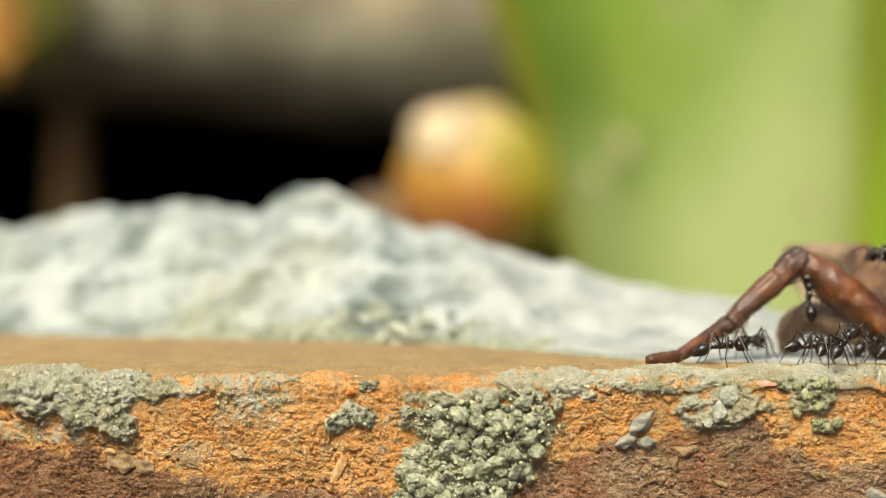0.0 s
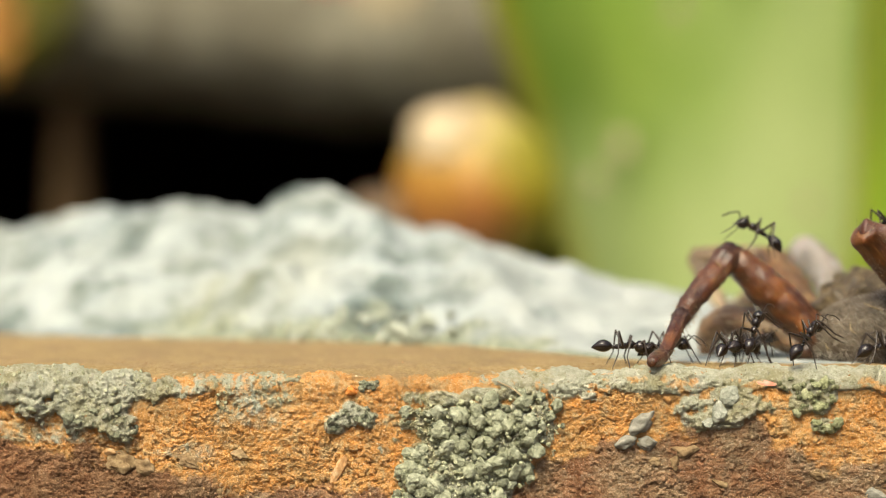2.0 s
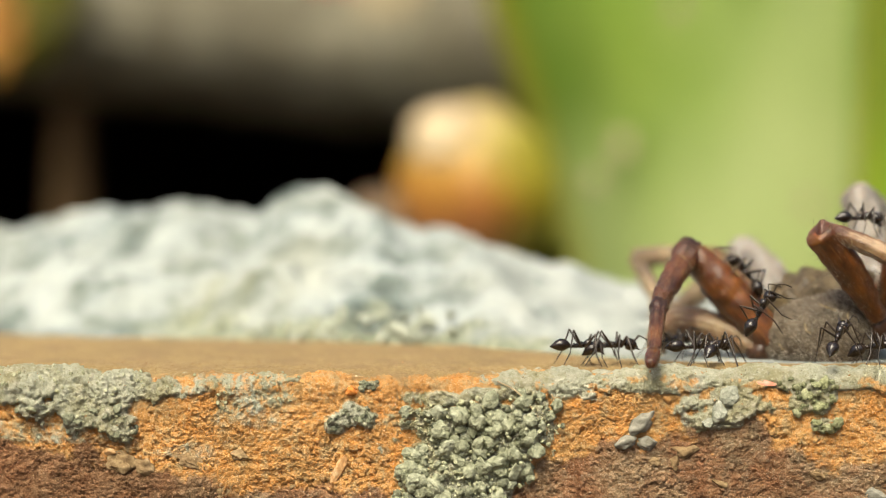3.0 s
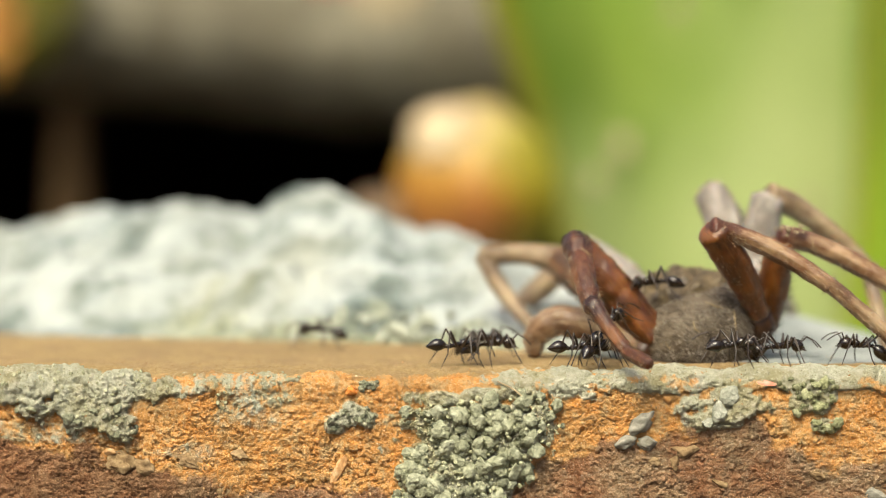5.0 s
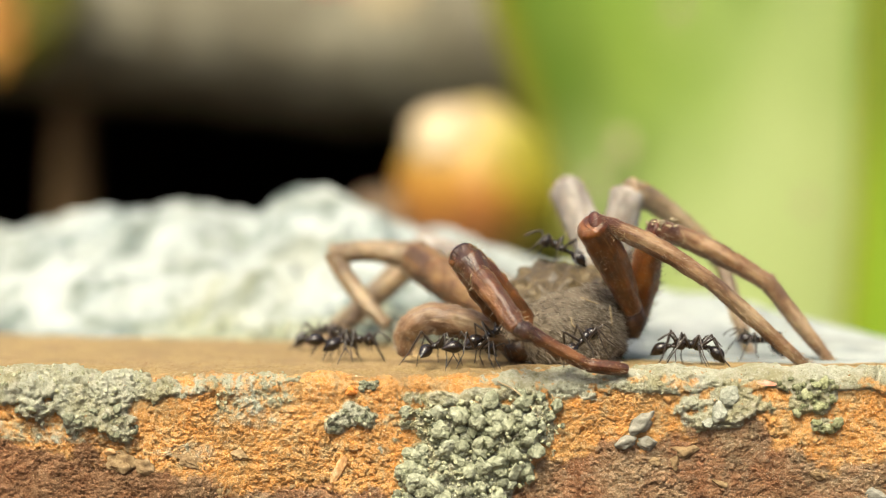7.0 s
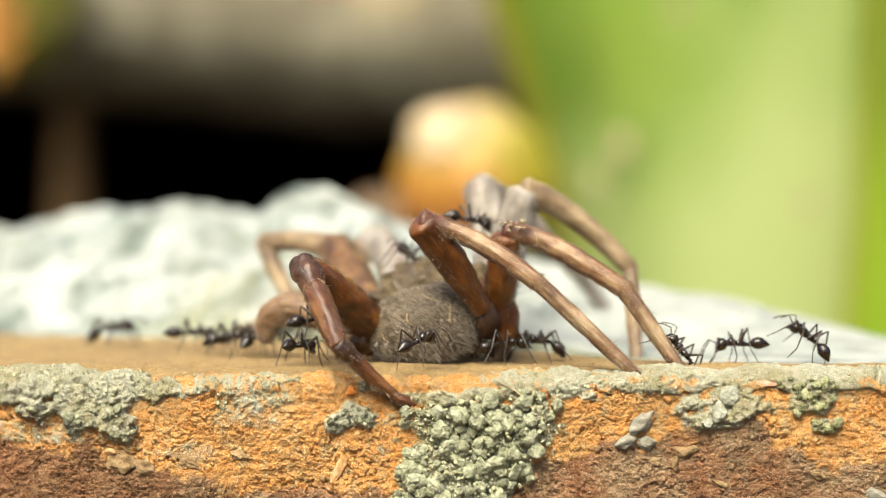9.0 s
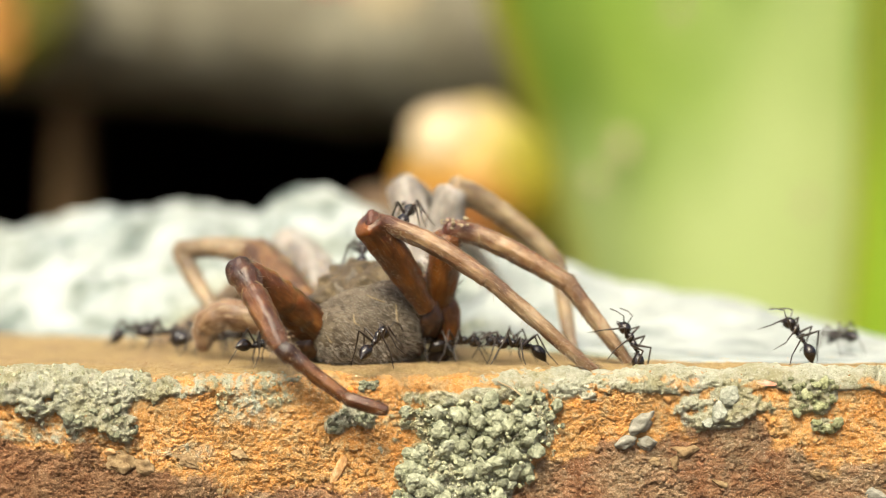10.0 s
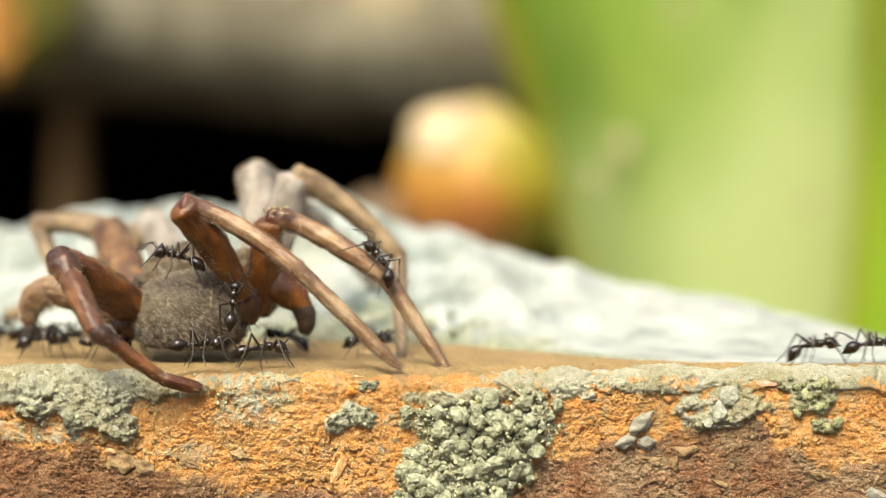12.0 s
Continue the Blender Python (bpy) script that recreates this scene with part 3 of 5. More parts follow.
chip("stone_chip", "pale grey stone chip stuck on the brick", 10.4, 3.73, (0.68, 0.4, 0.45), STONE, -12, "stone", 0.3, 2)
chip("stone_chip", "dark grey stone chip stuck on the brick", 11.85, 3.85, (0.66, 0.4, 0.42), STONE, 8, "stone", 0.3, 2)
chip("stone_chip", "pale round stone bedded low in the brick", 25.0, 7.0, (0.9, 0.5, 0.7), STONE, 0, "stone", 0.15)
for x, s, wide, high in ((-18.6, 5.0, 1.0, 0.6), (-17.2, 5.3, 0.7, 0.45), (-14.4, 5.0, 0.8, 0.5), (-11.8, 4.5, 0.5, 0.35), (-12.9, 6.6, 0.9, 0.5), (-8.5, 6.3, 0.6, 0.5), (-2.0, 5.9, 0.5, 0.3), (12.3, 4.9, 0.5, 0.35), (13.4, 5.0, 0.3, 0.5), (16.0, 6.2, 0.7, 0.25), (14.0, 4.4, 0.8, 0.5), (21.5, 5.6, 0.7, 0.3)):
    chip("mortar_crumb", "tan crumb of old mortar on the brick", x, s, (wide, 0.2, high), CRUMB, random.uniform(-30, 30), "crumb", 0.6)
a, b = surface_point(3.26, 0.7), surface_point(5.7, 2.95)
bm = bmesh.new()
tube(bm, [(*(a[0] + a[1] * 0.5), 0.035), (*((a[0] + b[0]) / 2 + a[1] * 0.75 + Vector((0.1, 0, 0.15))), 0.045), (*(b[0] + b[1] * 0.45), 0.03)], 6, 5)
tagged(part("pale_thread", bm, STRAW), "thin pale thread lying across the lichen", "thread")
chip("straw_sliver", "pale sliver stuck upright in the brick", -6.0, 5.4, (0.28, 0.2, 0.95), GRIT, 24, "sliver", 0.3)
chip("rose_fleck", "flat rose fleck lying on the brick's edge", 18.7, 0.45, (0.85, 0.14, 0.22), ROSE, 0, "fleck")
chip("orange_grain", "round orange grain on the brick", -5.3, 0.85, (0.45, 0.35, 0.32), GRAIN, 0, "grain", 0.15)
chip("orange_grain", "pale tan grain on the brick", -19.1, 4.4, (0.42, 0.35, 0.3), GRIT, 0, "grain", 0.15)


# ---- the concrete lump behind ----
RIDGE_X = (-60, -41, -30, -24.5, -17.8, -15.2, -13.8, -11.6, -9.0, -6.4, -2.1, 2.2, 4.5, 10, 16, 23.4, 28, 33, 38, 60)
RIDGE_Z = (7.5, 8.6, 9.3, 10.1, 10.4, 10.0, 11.4, 11.8, 11.7, 11.1, 8.9, 7.9, 7.0, 6.4, 5.7, 4.8, 3.3, 1.6, 1.0, 0.9)


def concrete_front(x):
    """Where the lump meets the brick's top: close behind the worn edge on one side, far back on the other."""
    return np.interp(x, (-80, -20, 0, 6, 11, 20, 75), (42, 25.4, 20, 14, 8.2, 5.8, 5.2)) + layers(x, x * 0 + 2.0, 9.0, 3, 61) * np.interp(x, (0, 12), (1.4, 0.4))


def build_concrete():
    x, v = np.meshgrid(np.linspace(-80, 75, 470), np.linspace(0, 1, 260))
    front = concrete_front(x)
    y = front + v ** 1.35 * (212 - front)
    into = y - front
    ridge = 7.1 + (np.interp(x, RIDGE_X, RIDGE_Z) - 7.1) * 0.94 - 1.75
    rise = soft(-1.5, 24, into) * 0.75 + soft(0, 5, into) * 0.25
    low = soft(2, 12, x)
    rise = rise * (1 - low) + soft(5, 34, into) * low
    back = soft(30, 55, into)
    plateau = np.interp(x, (-80, 9, 16, 26), (1.0, 1.0, -8.0, -60.0))
    plateau = np.where(y < 64, np.maximum(plateau, -0.25), plateau)
    z = ridge * rise * (1 - back) + back * np.minimum(ridge, plateau)
    strength = np.where(x > 7, soft(6, 16, into), soft(0, 6, into)) * (1 - 0.65 * low) * (1 - 0.8 * back) * soft(0, 4, ridge)
    z = z + strength * (layers(x, y, 9.0, 4, 71, 0.55) * 1.6 - 0.9 * soft(0.25, 0.6, layers(x, y, 4.2, 2, 76)) - np.abs(layers(x, y, 5.0, 2, 81)) * 1.0)
    base = top_height(x, np.minimum(y, 64))
    z = z + base
    z = np.where(into < 0.01, base - 0.3, np.maximum(z, np.where(y < 64, base + 0.04 * low, -90.0)))
    lichen = (1 - soft(1.0, 5.0, into + 3 * layers(x, y, 4, 2, 91))) * soft(-26, -16, x) * (1 - soft(8, 16, x)) * 0.9
    zone = np.stack([soft(-5, 8, x), lichen, lichen * 0], -1)
    verts = np.stack([x, y, z], -1).reshape(-1, 3)
    rows, cols = x.shape
    n = len(verts)
    ids = np.arange(n).reshape(rows, cols)
    verts = np.vstack([verts, [(-80, 212, -103), (75, 212, -103)]])
    zone = np.vstack([zone.reshape(-1, 3), np.zeros((2, 3))])
    rest = [list(ids[-1]) + [n + 1, n]]
    data = from_arrays("concrete_lump", verts, grid_faces(rows, cols).tolist() + [[int(v) for v in f] for f in rest], CONCRETE, zone)
    ob = new("concrete_lump", data)
    return tagged(ob, "pitted pale grey concrete lump flecked with lichen", "concrete")


concrete = build_concrete()
for i in range(110):
    x = random.gauss(-6.0, 4.2)
    front = float(concrete_front(np.array([x]))[0])
    back = random.random() ** 1.5 * 5.0
    size = random.uniform(0.15, 0.5)
    ob = new("lichen_lump", random.choice(lump_meshes(LICHEN)))
    ob.parent = concrete
    ob.matrix_basis = Matrix.LocRotScale(Vector((x, front + back, 0.035 * front + 0.2 + back * 0.42)) * MM, Euler([random.uniform(0, 6.28) for _ in range(3)]), Vector((size, size, size * 0.7)))


# ---- ground and the blurred garden behind ----
def build_ground():
    r = np.concatenate([np.linspace(0, 600, 40), np.geomspace(640, 400000, 30)])
    a = np.linspace(0, 2 * np.pi, 65)[:-1]
    rr, aa = np.meshgrid(r, a, indexing="ij")
    x, y = rr * np.cos(aa), rr * np.sin(aa)
    z = -103 + layers(x, y, 90, 3, 101) * 4 * soft(100, 200, rr) * (1 - soft(600, 3000, rr)) - 0.4
    verts = np.stack([x, y, z], -1).reshape(-1, 3)
    i = np.arange(len(r) * 64).reshape(len(r), 64)
    j = np.roll(i, -1, axis=1)
    faces = np.stack([i[:-1], i[1:], j[1:], j[:-1]], -1).reshape(-1, 4)
    ob = new("ground", from_arrays("ground", verts, faces, GROUND))
    return tagged(ob, "dark bare garden soil", "ground", kind="structure")


build_ground()


def build_bank():
    """The deep hollow under the log: roof, sides and far wall, added to block light."""
    u, v = np.meshgrid(np.linspace(-1, 1, 80), np.linspace(0, 1, 80))
    x = u * 420
    y = np.where(v < 0.6, 306 + 926 * v, 862 + layers(x, v * 300, 60, 3, 111) * 12)
    z = np.where(v < 0.6, 62 + 20 * np.sin(v * 4) + layers(x, y, 70, 3, 112) * 6, 75 - (v - 0.6) * 455)
    verts = [np.stack([x, y, z], -1).reshape(-1, 3)]
    faces = [grid_faces(*x.shape)]
    for side in (-1, 1):
        p, q = np.meshgrid(np.linspace(300, 880, 30), np.linspace(-106, 84, 20))
        faces.append(grid_faces(*p.shape) + sum(len(w) for w in verts))
        verts.append(np.stack([p * 0 + side * (415 + layers(p, q, 60, 3, 113) * 5), p, q], -1).reshape(-1, 3))
    ob = new("soil_bank", from_arrays("soil_bank", np.concatenate(verts), np.concatenate(faces), SHADE_SOIL))
    tagged(ob, "hollow behind the log, closed in to block light, soil coloured black for shade", "bank", kind="structure")
    # the grown-over mound above the hollow, sloping down to the garden soil
    x, y = np.meshgrid(np.linspace(-760, 760, 120), np.linspace(304, 1300, 90))
    high = (1 - soft(430, 740, np.abs(x))) * (1 - soft(900, 1290, y))
    z = -108 + 208 * high + layers(x, y, 90, 4, 114) * 7 * high - 22 * (1 - soft(304, 420, y)) * high
    mound = new("soil_mound", from_arrays("soil_mound", np.stack([x, y, z], -1).reshape(-1, 3), grid_faces(*x.shape), GROUND))
    tagged(mound, "mound of bare brown soil behind the log", "mound", kind="structure")
    return ob


build_bank()


def build_log():
    bm = bmesh.new()
    tube(bm, [(-330, 312, 80, 21), (-200, 306, 68, 20.5), (-60, 303, 57, 20), (0, 304, 51, 20), (160, 310, 46, 20)], 48, 16, 0.10)
    ob = part("fallen_log", bm, LOG)
    bm = bmesh.new()
    blob(bm, (-10.3, 284.6, 57.0), (8.0, 1.6, 6.5), 3, 0.3, 1.4)
    part("lichen_patch", bm, FLAKE, ob, "whitish lichen patch on the bark")
    return tagged(ob, "thick grey weathered log lying above a hollow", "log")


build_log()
bm = bmesh.new()
blob(bm, (-21.0, 284.4, 58.5), (5.0, 1.0, 3.6), 3, 0.25, 1.2)
tagged(part("red_petal", bm, PETAL), "small dull red petal caught on the log", "petal")


def build_log_props():
    for x, r in ((-300, 46), (140, 42)):
        bm = bmesh.new()
        blob(bm, (x, 318, -36), (r, 40, 74), 4, 0.18, 1.6)
        tagged(part("boulder", bm, LOG), "grey boulder propping up the log", "boulder")


build_log_props()


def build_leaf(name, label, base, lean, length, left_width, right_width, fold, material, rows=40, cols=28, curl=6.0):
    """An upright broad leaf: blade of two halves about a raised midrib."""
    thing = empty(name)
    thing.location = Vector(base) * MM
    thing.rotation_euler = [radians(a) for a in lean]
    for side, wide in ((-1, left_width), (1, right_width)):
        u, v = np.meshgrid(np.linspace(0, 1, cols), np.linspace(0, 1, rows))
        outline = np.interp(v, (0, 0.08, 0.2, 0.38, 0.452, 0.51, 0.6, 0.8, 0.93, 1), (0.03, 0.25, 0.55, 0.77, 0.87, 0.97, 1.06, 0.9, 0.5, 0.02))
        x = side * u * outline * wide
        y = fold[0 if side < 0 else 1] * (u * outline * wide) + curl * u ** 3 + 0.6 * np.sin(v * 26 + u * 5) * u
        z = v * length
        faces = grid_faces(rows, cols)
        # On the broad leaf, the darker rim carries shade of the curving edge.
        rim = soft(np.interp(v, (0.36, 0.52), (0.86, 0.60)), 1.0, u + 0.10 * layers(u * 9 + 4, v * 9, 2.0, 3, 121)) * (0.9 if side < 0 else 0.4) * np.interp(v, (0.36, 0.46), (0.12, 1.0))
        # Paler green stands for light on the blade's flatter and lower parts.
        lit_tone = 0.6 * (1 - soft(0.15, 0.75, u + 1.6 * (v - 0.44) + 0.15 * layers(u * 6, v * 12, 2.0, 3, 131))) * (side < 0)
        lit_tone = np.clip(lit_tone + 0.65 * (1 - soft(0.37, 0.48, v + 0.02 * layers(u * 6, v * 12, 2.0, 3, 132))), 0, 0.85)
        data = from_arrays("blade", np.stack([x, y, z], -1).reshape(-1, 3), faces, material, np.stack([rim, lit_tone, soft(0.90, 0.97, u) * 0.8 * (side < 0)], -1).reshape(-1, 3))
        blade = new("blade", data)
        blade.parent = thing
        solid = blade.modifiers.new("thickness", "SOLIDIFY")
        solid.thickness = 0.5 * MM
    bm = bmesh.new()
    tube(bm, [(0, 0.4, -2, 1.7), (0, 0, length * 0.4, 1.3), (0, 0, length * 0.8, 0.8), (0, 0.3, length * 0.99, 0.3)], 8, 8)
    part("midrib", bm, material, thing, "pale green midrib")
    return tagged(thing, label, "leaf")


leaf = build_leaf("broad_leaf", "large glossy light green leaf with pale spots", (64, 200, -103), (0, 0, 0), 290, 58, 46, (-0.12, 0.75), LEAF, 60, 40, 22.0)
for x, z, r in ((-36.5, 126, 1.7), (-40.5, 120.5, 1.3), (-28, 147, 1.2), (-8, 117, 1.2)):
    bm = bmesh.new()
    blob(bm, (x, -0.12 * abs(x) + 22.0 * abs(x / 58) ** 3 - 0.5, z), (r, 0.5, r * 1.1), 2, 0.3)
    part("pale_spot", bm, FLAKE, leaf, "whitish dried spot")

# Added leaf: its darker green stands for the broad leaf's shaded right half.
build_leaf("broad_leaf", "added leaf in darker green for the broad leaf's shaded right side", (56.5, 180, -103), (0, 12, 0), 290, 24, 30, (0.25, 0.3), LEAF_SHADED)
build_leaf("small_leaf", "rusty orange and green drying leaf", (-83.5, 266, 62), (0, 178, 10), 23, 5.5, 4.5, (0.2, 0.2), LEAF_RUST, 30, 12, 2.0)
build_leaf("small_leaf", "small olive green leaf hanging from the log", (-79, 271, 82), (0, 184, -10), 42, 11, 9, (0.2, 0.2), LEAF_OLIVE, 30, 12, 2.0)


def build_fruit():
    fruit = empty("fallen_fruit")
    fruit.location = Vector((5.3, 172, 15.2)) * MM
    bm = bmesh.new()
    blob(bm, (0, 0, 0), (11.0, 9.5, 12.2), 4, 0.16, 1.1)
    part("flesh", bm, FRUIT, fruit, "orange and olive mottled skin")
    bm = bmesh.new()
    blob(bm, (-4.2, -3.0, 6.6), (6.0, 5.6, 5.2), 4, 0.14, 1.4)
    part("husk", bm, HUSK, fruit, "cream papery husk")
    return tagged(fruit, "mottled orange fruit with cream husk on concrete", "fruit")


build_fruit()


def build_stem():
    bm = bmesh.new()
    tube(bm, [(-77, 306, -104, 4.4), (-77, 303, -20, 4.0), (-75.5, 302, 15, 4.0), (-75.5, 303, 30, 3.2), (-75, 305, 50, 2.6)], 16, 8, 0.12)
    return tagged(part("plant_stem", bm, TWIG), "upright brown woody plant stem", "stem")


build_stem()
bm = bmesh.new()
blob(bm, (-8.6, 176, 8.6), (7.0, 6.0, 7.0), 4, 0.16, 1.5)
tagged(part("pebble", bm, PEBBLE), "tan pebble lying on the concrete", "pebble")


# ---- the dead spider ----
FEMUR1 = [(-3.93, 2.00, 2.35, 0.85), (-6.46, 0.60, 4.43, 1.11), (-8.75, -0.10, 7.20, 0.91)]
CURLED = [(-4.17, 2.00, 1.53, 0.80), (-7.20, 2.30, 2.75, 0.96), (-9.30, 2.60, 3.25, 0.94), (-10.45, 2.80, 2.90, 0.90), (-11.05, 3.00, 2.20, 0.76), (-11.15, 3.00, 1.45, 0.52)]
FAR1 = [[(-4.56, 4.00, 2.97, 0.97), (-7.14, 9.00, 4.97, 1.30), (-9.40, 13.00, 6.77, 1.23)],
        [(-9.40, 13.00, 6.84, 1.08), (-12.17, 13.53, 7.37, 0.75), (-14.80, 14.08, 7.21, 0.75)],
        [(-14.80, 14.08, 7.21, 0.68), (-13.67, 13.45, 5.16, 0.64), (-11.63, 12.00, 2.64, 0.44)]]
FAR2 = [[(-3.31, 7.00, 3.58, 0.99), (-5.82, 14.00, 6.01, 1.20), (-8.30, 19.00, 7.53, 1.16)],
        [(-8.30, 19.00, 7.45, 1.09), (-12.17, 18.00, 4.06, 0.85), (-14.28, 17.00, 2.36, 0.73)],
        [(-14.28, 17.00, 2.36, 0.69), (-15.97, 16.00, 1.25, 0.57), (-17.08, 15.00, 0.96, 0.34)]]
REAR3 = [[(2.66, 2.00, 3.55, 0.58), (1.24, 0.23, 6.27, 0.98), (-0.24, -1.45, 8.52, 0.98)],
        [(-0.24, -1.45, 8.66, 0.84), (1.39, -1.16, 8.27, 0.61), (4.06, -1.06, 7.00, 0.64), (6.52, -1.15, 5.37, 0.57)],
        [(6.52, -1.15, 5.37, 0.53), (9.66, -0.91, 2.60, 0.50), (11.80, -0.77, 0.66, 0.43), (12.89, -0.66, -0.14, 0.27)]]
REAR4 = [[(3.25, 4.00, 2.62, 0.62), (3.58, 3.14, 5.18, 0.96), (4.00, 2.26, 7.77, 0.88)],
        [(4.07, 2.26, 8.25, 0.79), (5.96, 2.62, 7.79, 0.69), (8.55, 2.66, 6.53, 0.69), (11.14, 2.72, 5.03, 0.61)],
        [(11.14, 2.72, 5.03, 0.58), (13.38, 2.53, 2.02, 0.51), (15.17, 2.17, -0.27, 0.30)]]
FAR3 = [[(2.26, 6.00, 4.32, 0.92), (1.43, 10.25, 7.99, 1.15), (0.45, 12.12, 11.00, 1.13)],
        [(0.45, 12.12, 11.07, 1.09), (2.72, 18.12, 8.89, 0.76), (5.01, 23.12, 5.80, 0.59)],
        [(5.01, 23.12, 5.80, 0.55), (6.76, 26.12, 2.96, 0.48), (7.83, 28.12, 0.62, 0.33)]]
FAR4 = [[(2.90, 7.00, 4.29, 0.92), (3.04, 8.89, 7.41, 1.09), (3.84, 8.99, 10.63, 1.10)],
        [(3.91, 8.99, 10.77, 1.06), (5.82, 9.81, 10.01, 0.81), (8.49, 10.83, 8.01, 0.74), (10.42, 11.26, 6.13, 0.63)],
        [(10.42, 11.26, 6.13, 0.55), (10.95, 9.49, 2.70, 0.51), (11.48, 7.70, -0.31, 0.32)]]


def hairs_on(line, count, length, r, spread=1.0, parent=None, material=None, name="hairs", lean=0.6):
    bm = bmesh.new()
    for _ in range(count):
        u = random.uniform(0.02, 0.97) * (len(line) - 1)
        i = min(int(u), len(line) - 2)
        q = line[i] + (line[i + 1] - line[i]) * (u - i)
        way = Vector(line[i + 1][:3] - line[i][:3]).normalized()
        out = way.orthogonal().normalized()
        out.rotate(Matrix.Rotation(random.uniform(0, 2 * math.pi), 3, way))
        root = Vector(q[:3]) + out * q[3] * 0.94
        tip = root + (out * spread + way * random.uniform(0.2, lean + 0.2)).normalized() * length * random.uniform(0.5, 1.2)
        needle(bm, root, tip, r)
    return part(name, bm, material or HAIR, parent, smooth=False)


def joint_ring(line, at, parent):
    """The pale skin that shows at a joint, at mm along a limb."""
    gone = np.concatenate([[0], np.cumsum(np.linalg.norm(np.diff(line[:, :3], axis=0), axis=1))])
    q = np.array([np.interp(at, gone, line[:, k]) for k in range(4)])
    i = min(int(np.searchsorted(gone, at)), len(line) - 1)
    way = Vector(line[i][:3] - line[i - 1][:3]).normalized()
    side = way.orthogonal().normalized()
    other = way.cross(side)
    bm = bmesh.new()
    ring = [[*(Vector(q[:3]) + (side * math.cos(w) + other * math.sin(w)) * q[3] * 0.99 + way * 0.22 * math.sin(2 * w + at)), 0.022 + 0.012 * math.sin(3 * w)] for w in np.linspace(0, 6.1, 22)]
    tube(bm, ring, 6, 1)
    return part("joint_skin", bm, STRAW, parent, "pale skin at the joint")


def brush(line, start, end, count, length, parent):
    """A pale brush of hairs under a limb's end; start and end as shares of its length."""
    bm = bmesh.new()
    for _ in range(count):
        u = random.uniform(start, end) * (len(line) - 1)
        i = min(int(u), len(line) - 2)
        q = line[i] + (line[i + 1] - line[i]) * (u - i)
        way = Vector(line[i + 1][:3] - line[i][:3]).normalized()
        down = (Vector((0, random.uniform(-0.7, 0.7), -1)) + way * random.uniform(0.0, 0.6)).normalized()
        root = Vector(q[:3]) + down * q[3] * 0.9
        needle(bm, root, root + down * length * random.uniform(0.4, 1.2), 0.014)
    return part("hair_brush", bm, HAIR, parent, "pale brush of hairs", smooth=False)


def build_leg(spider, label, segments, materials, hair):
    """One spider leg: thigh, shank and foot, each a swollen tube with bristles."""
    top = None
    for name, points, material in zip(("leg", "shank", "foot"), segments, materials):
        bm = bmesh.new()
        if name != "leg":
            points = [(x, y, z, r * 0.9) for x, y, z, r in points]
        line = tube(bm, points, 26, 14, 0.10, flute=0.09 if name == "leg" else 0.18, blunt=0.45)
        ob = part(name, bm, material, top or spider, label if not top else "")
        hairs_on(line, hair, 0.5, 0.016, 1.0, top or ob, HAIR, "bristles")
        hairs_on(line, 700, 0.24, 0.009, 0.8, top or ob, GREY_HAIR, "fuzz", 1.0)
        if not top:
            top = ob
        else:
            hairs_on(line, 60, 0.34, 0.02, 0.22, top, STRAW, "scaly_fringe", 1.0)
            brush(line, 0.05, 0.9, 60, 0.32, top)
        if name == "shank":
            joint_ring(line, 2.1, top)
    return top


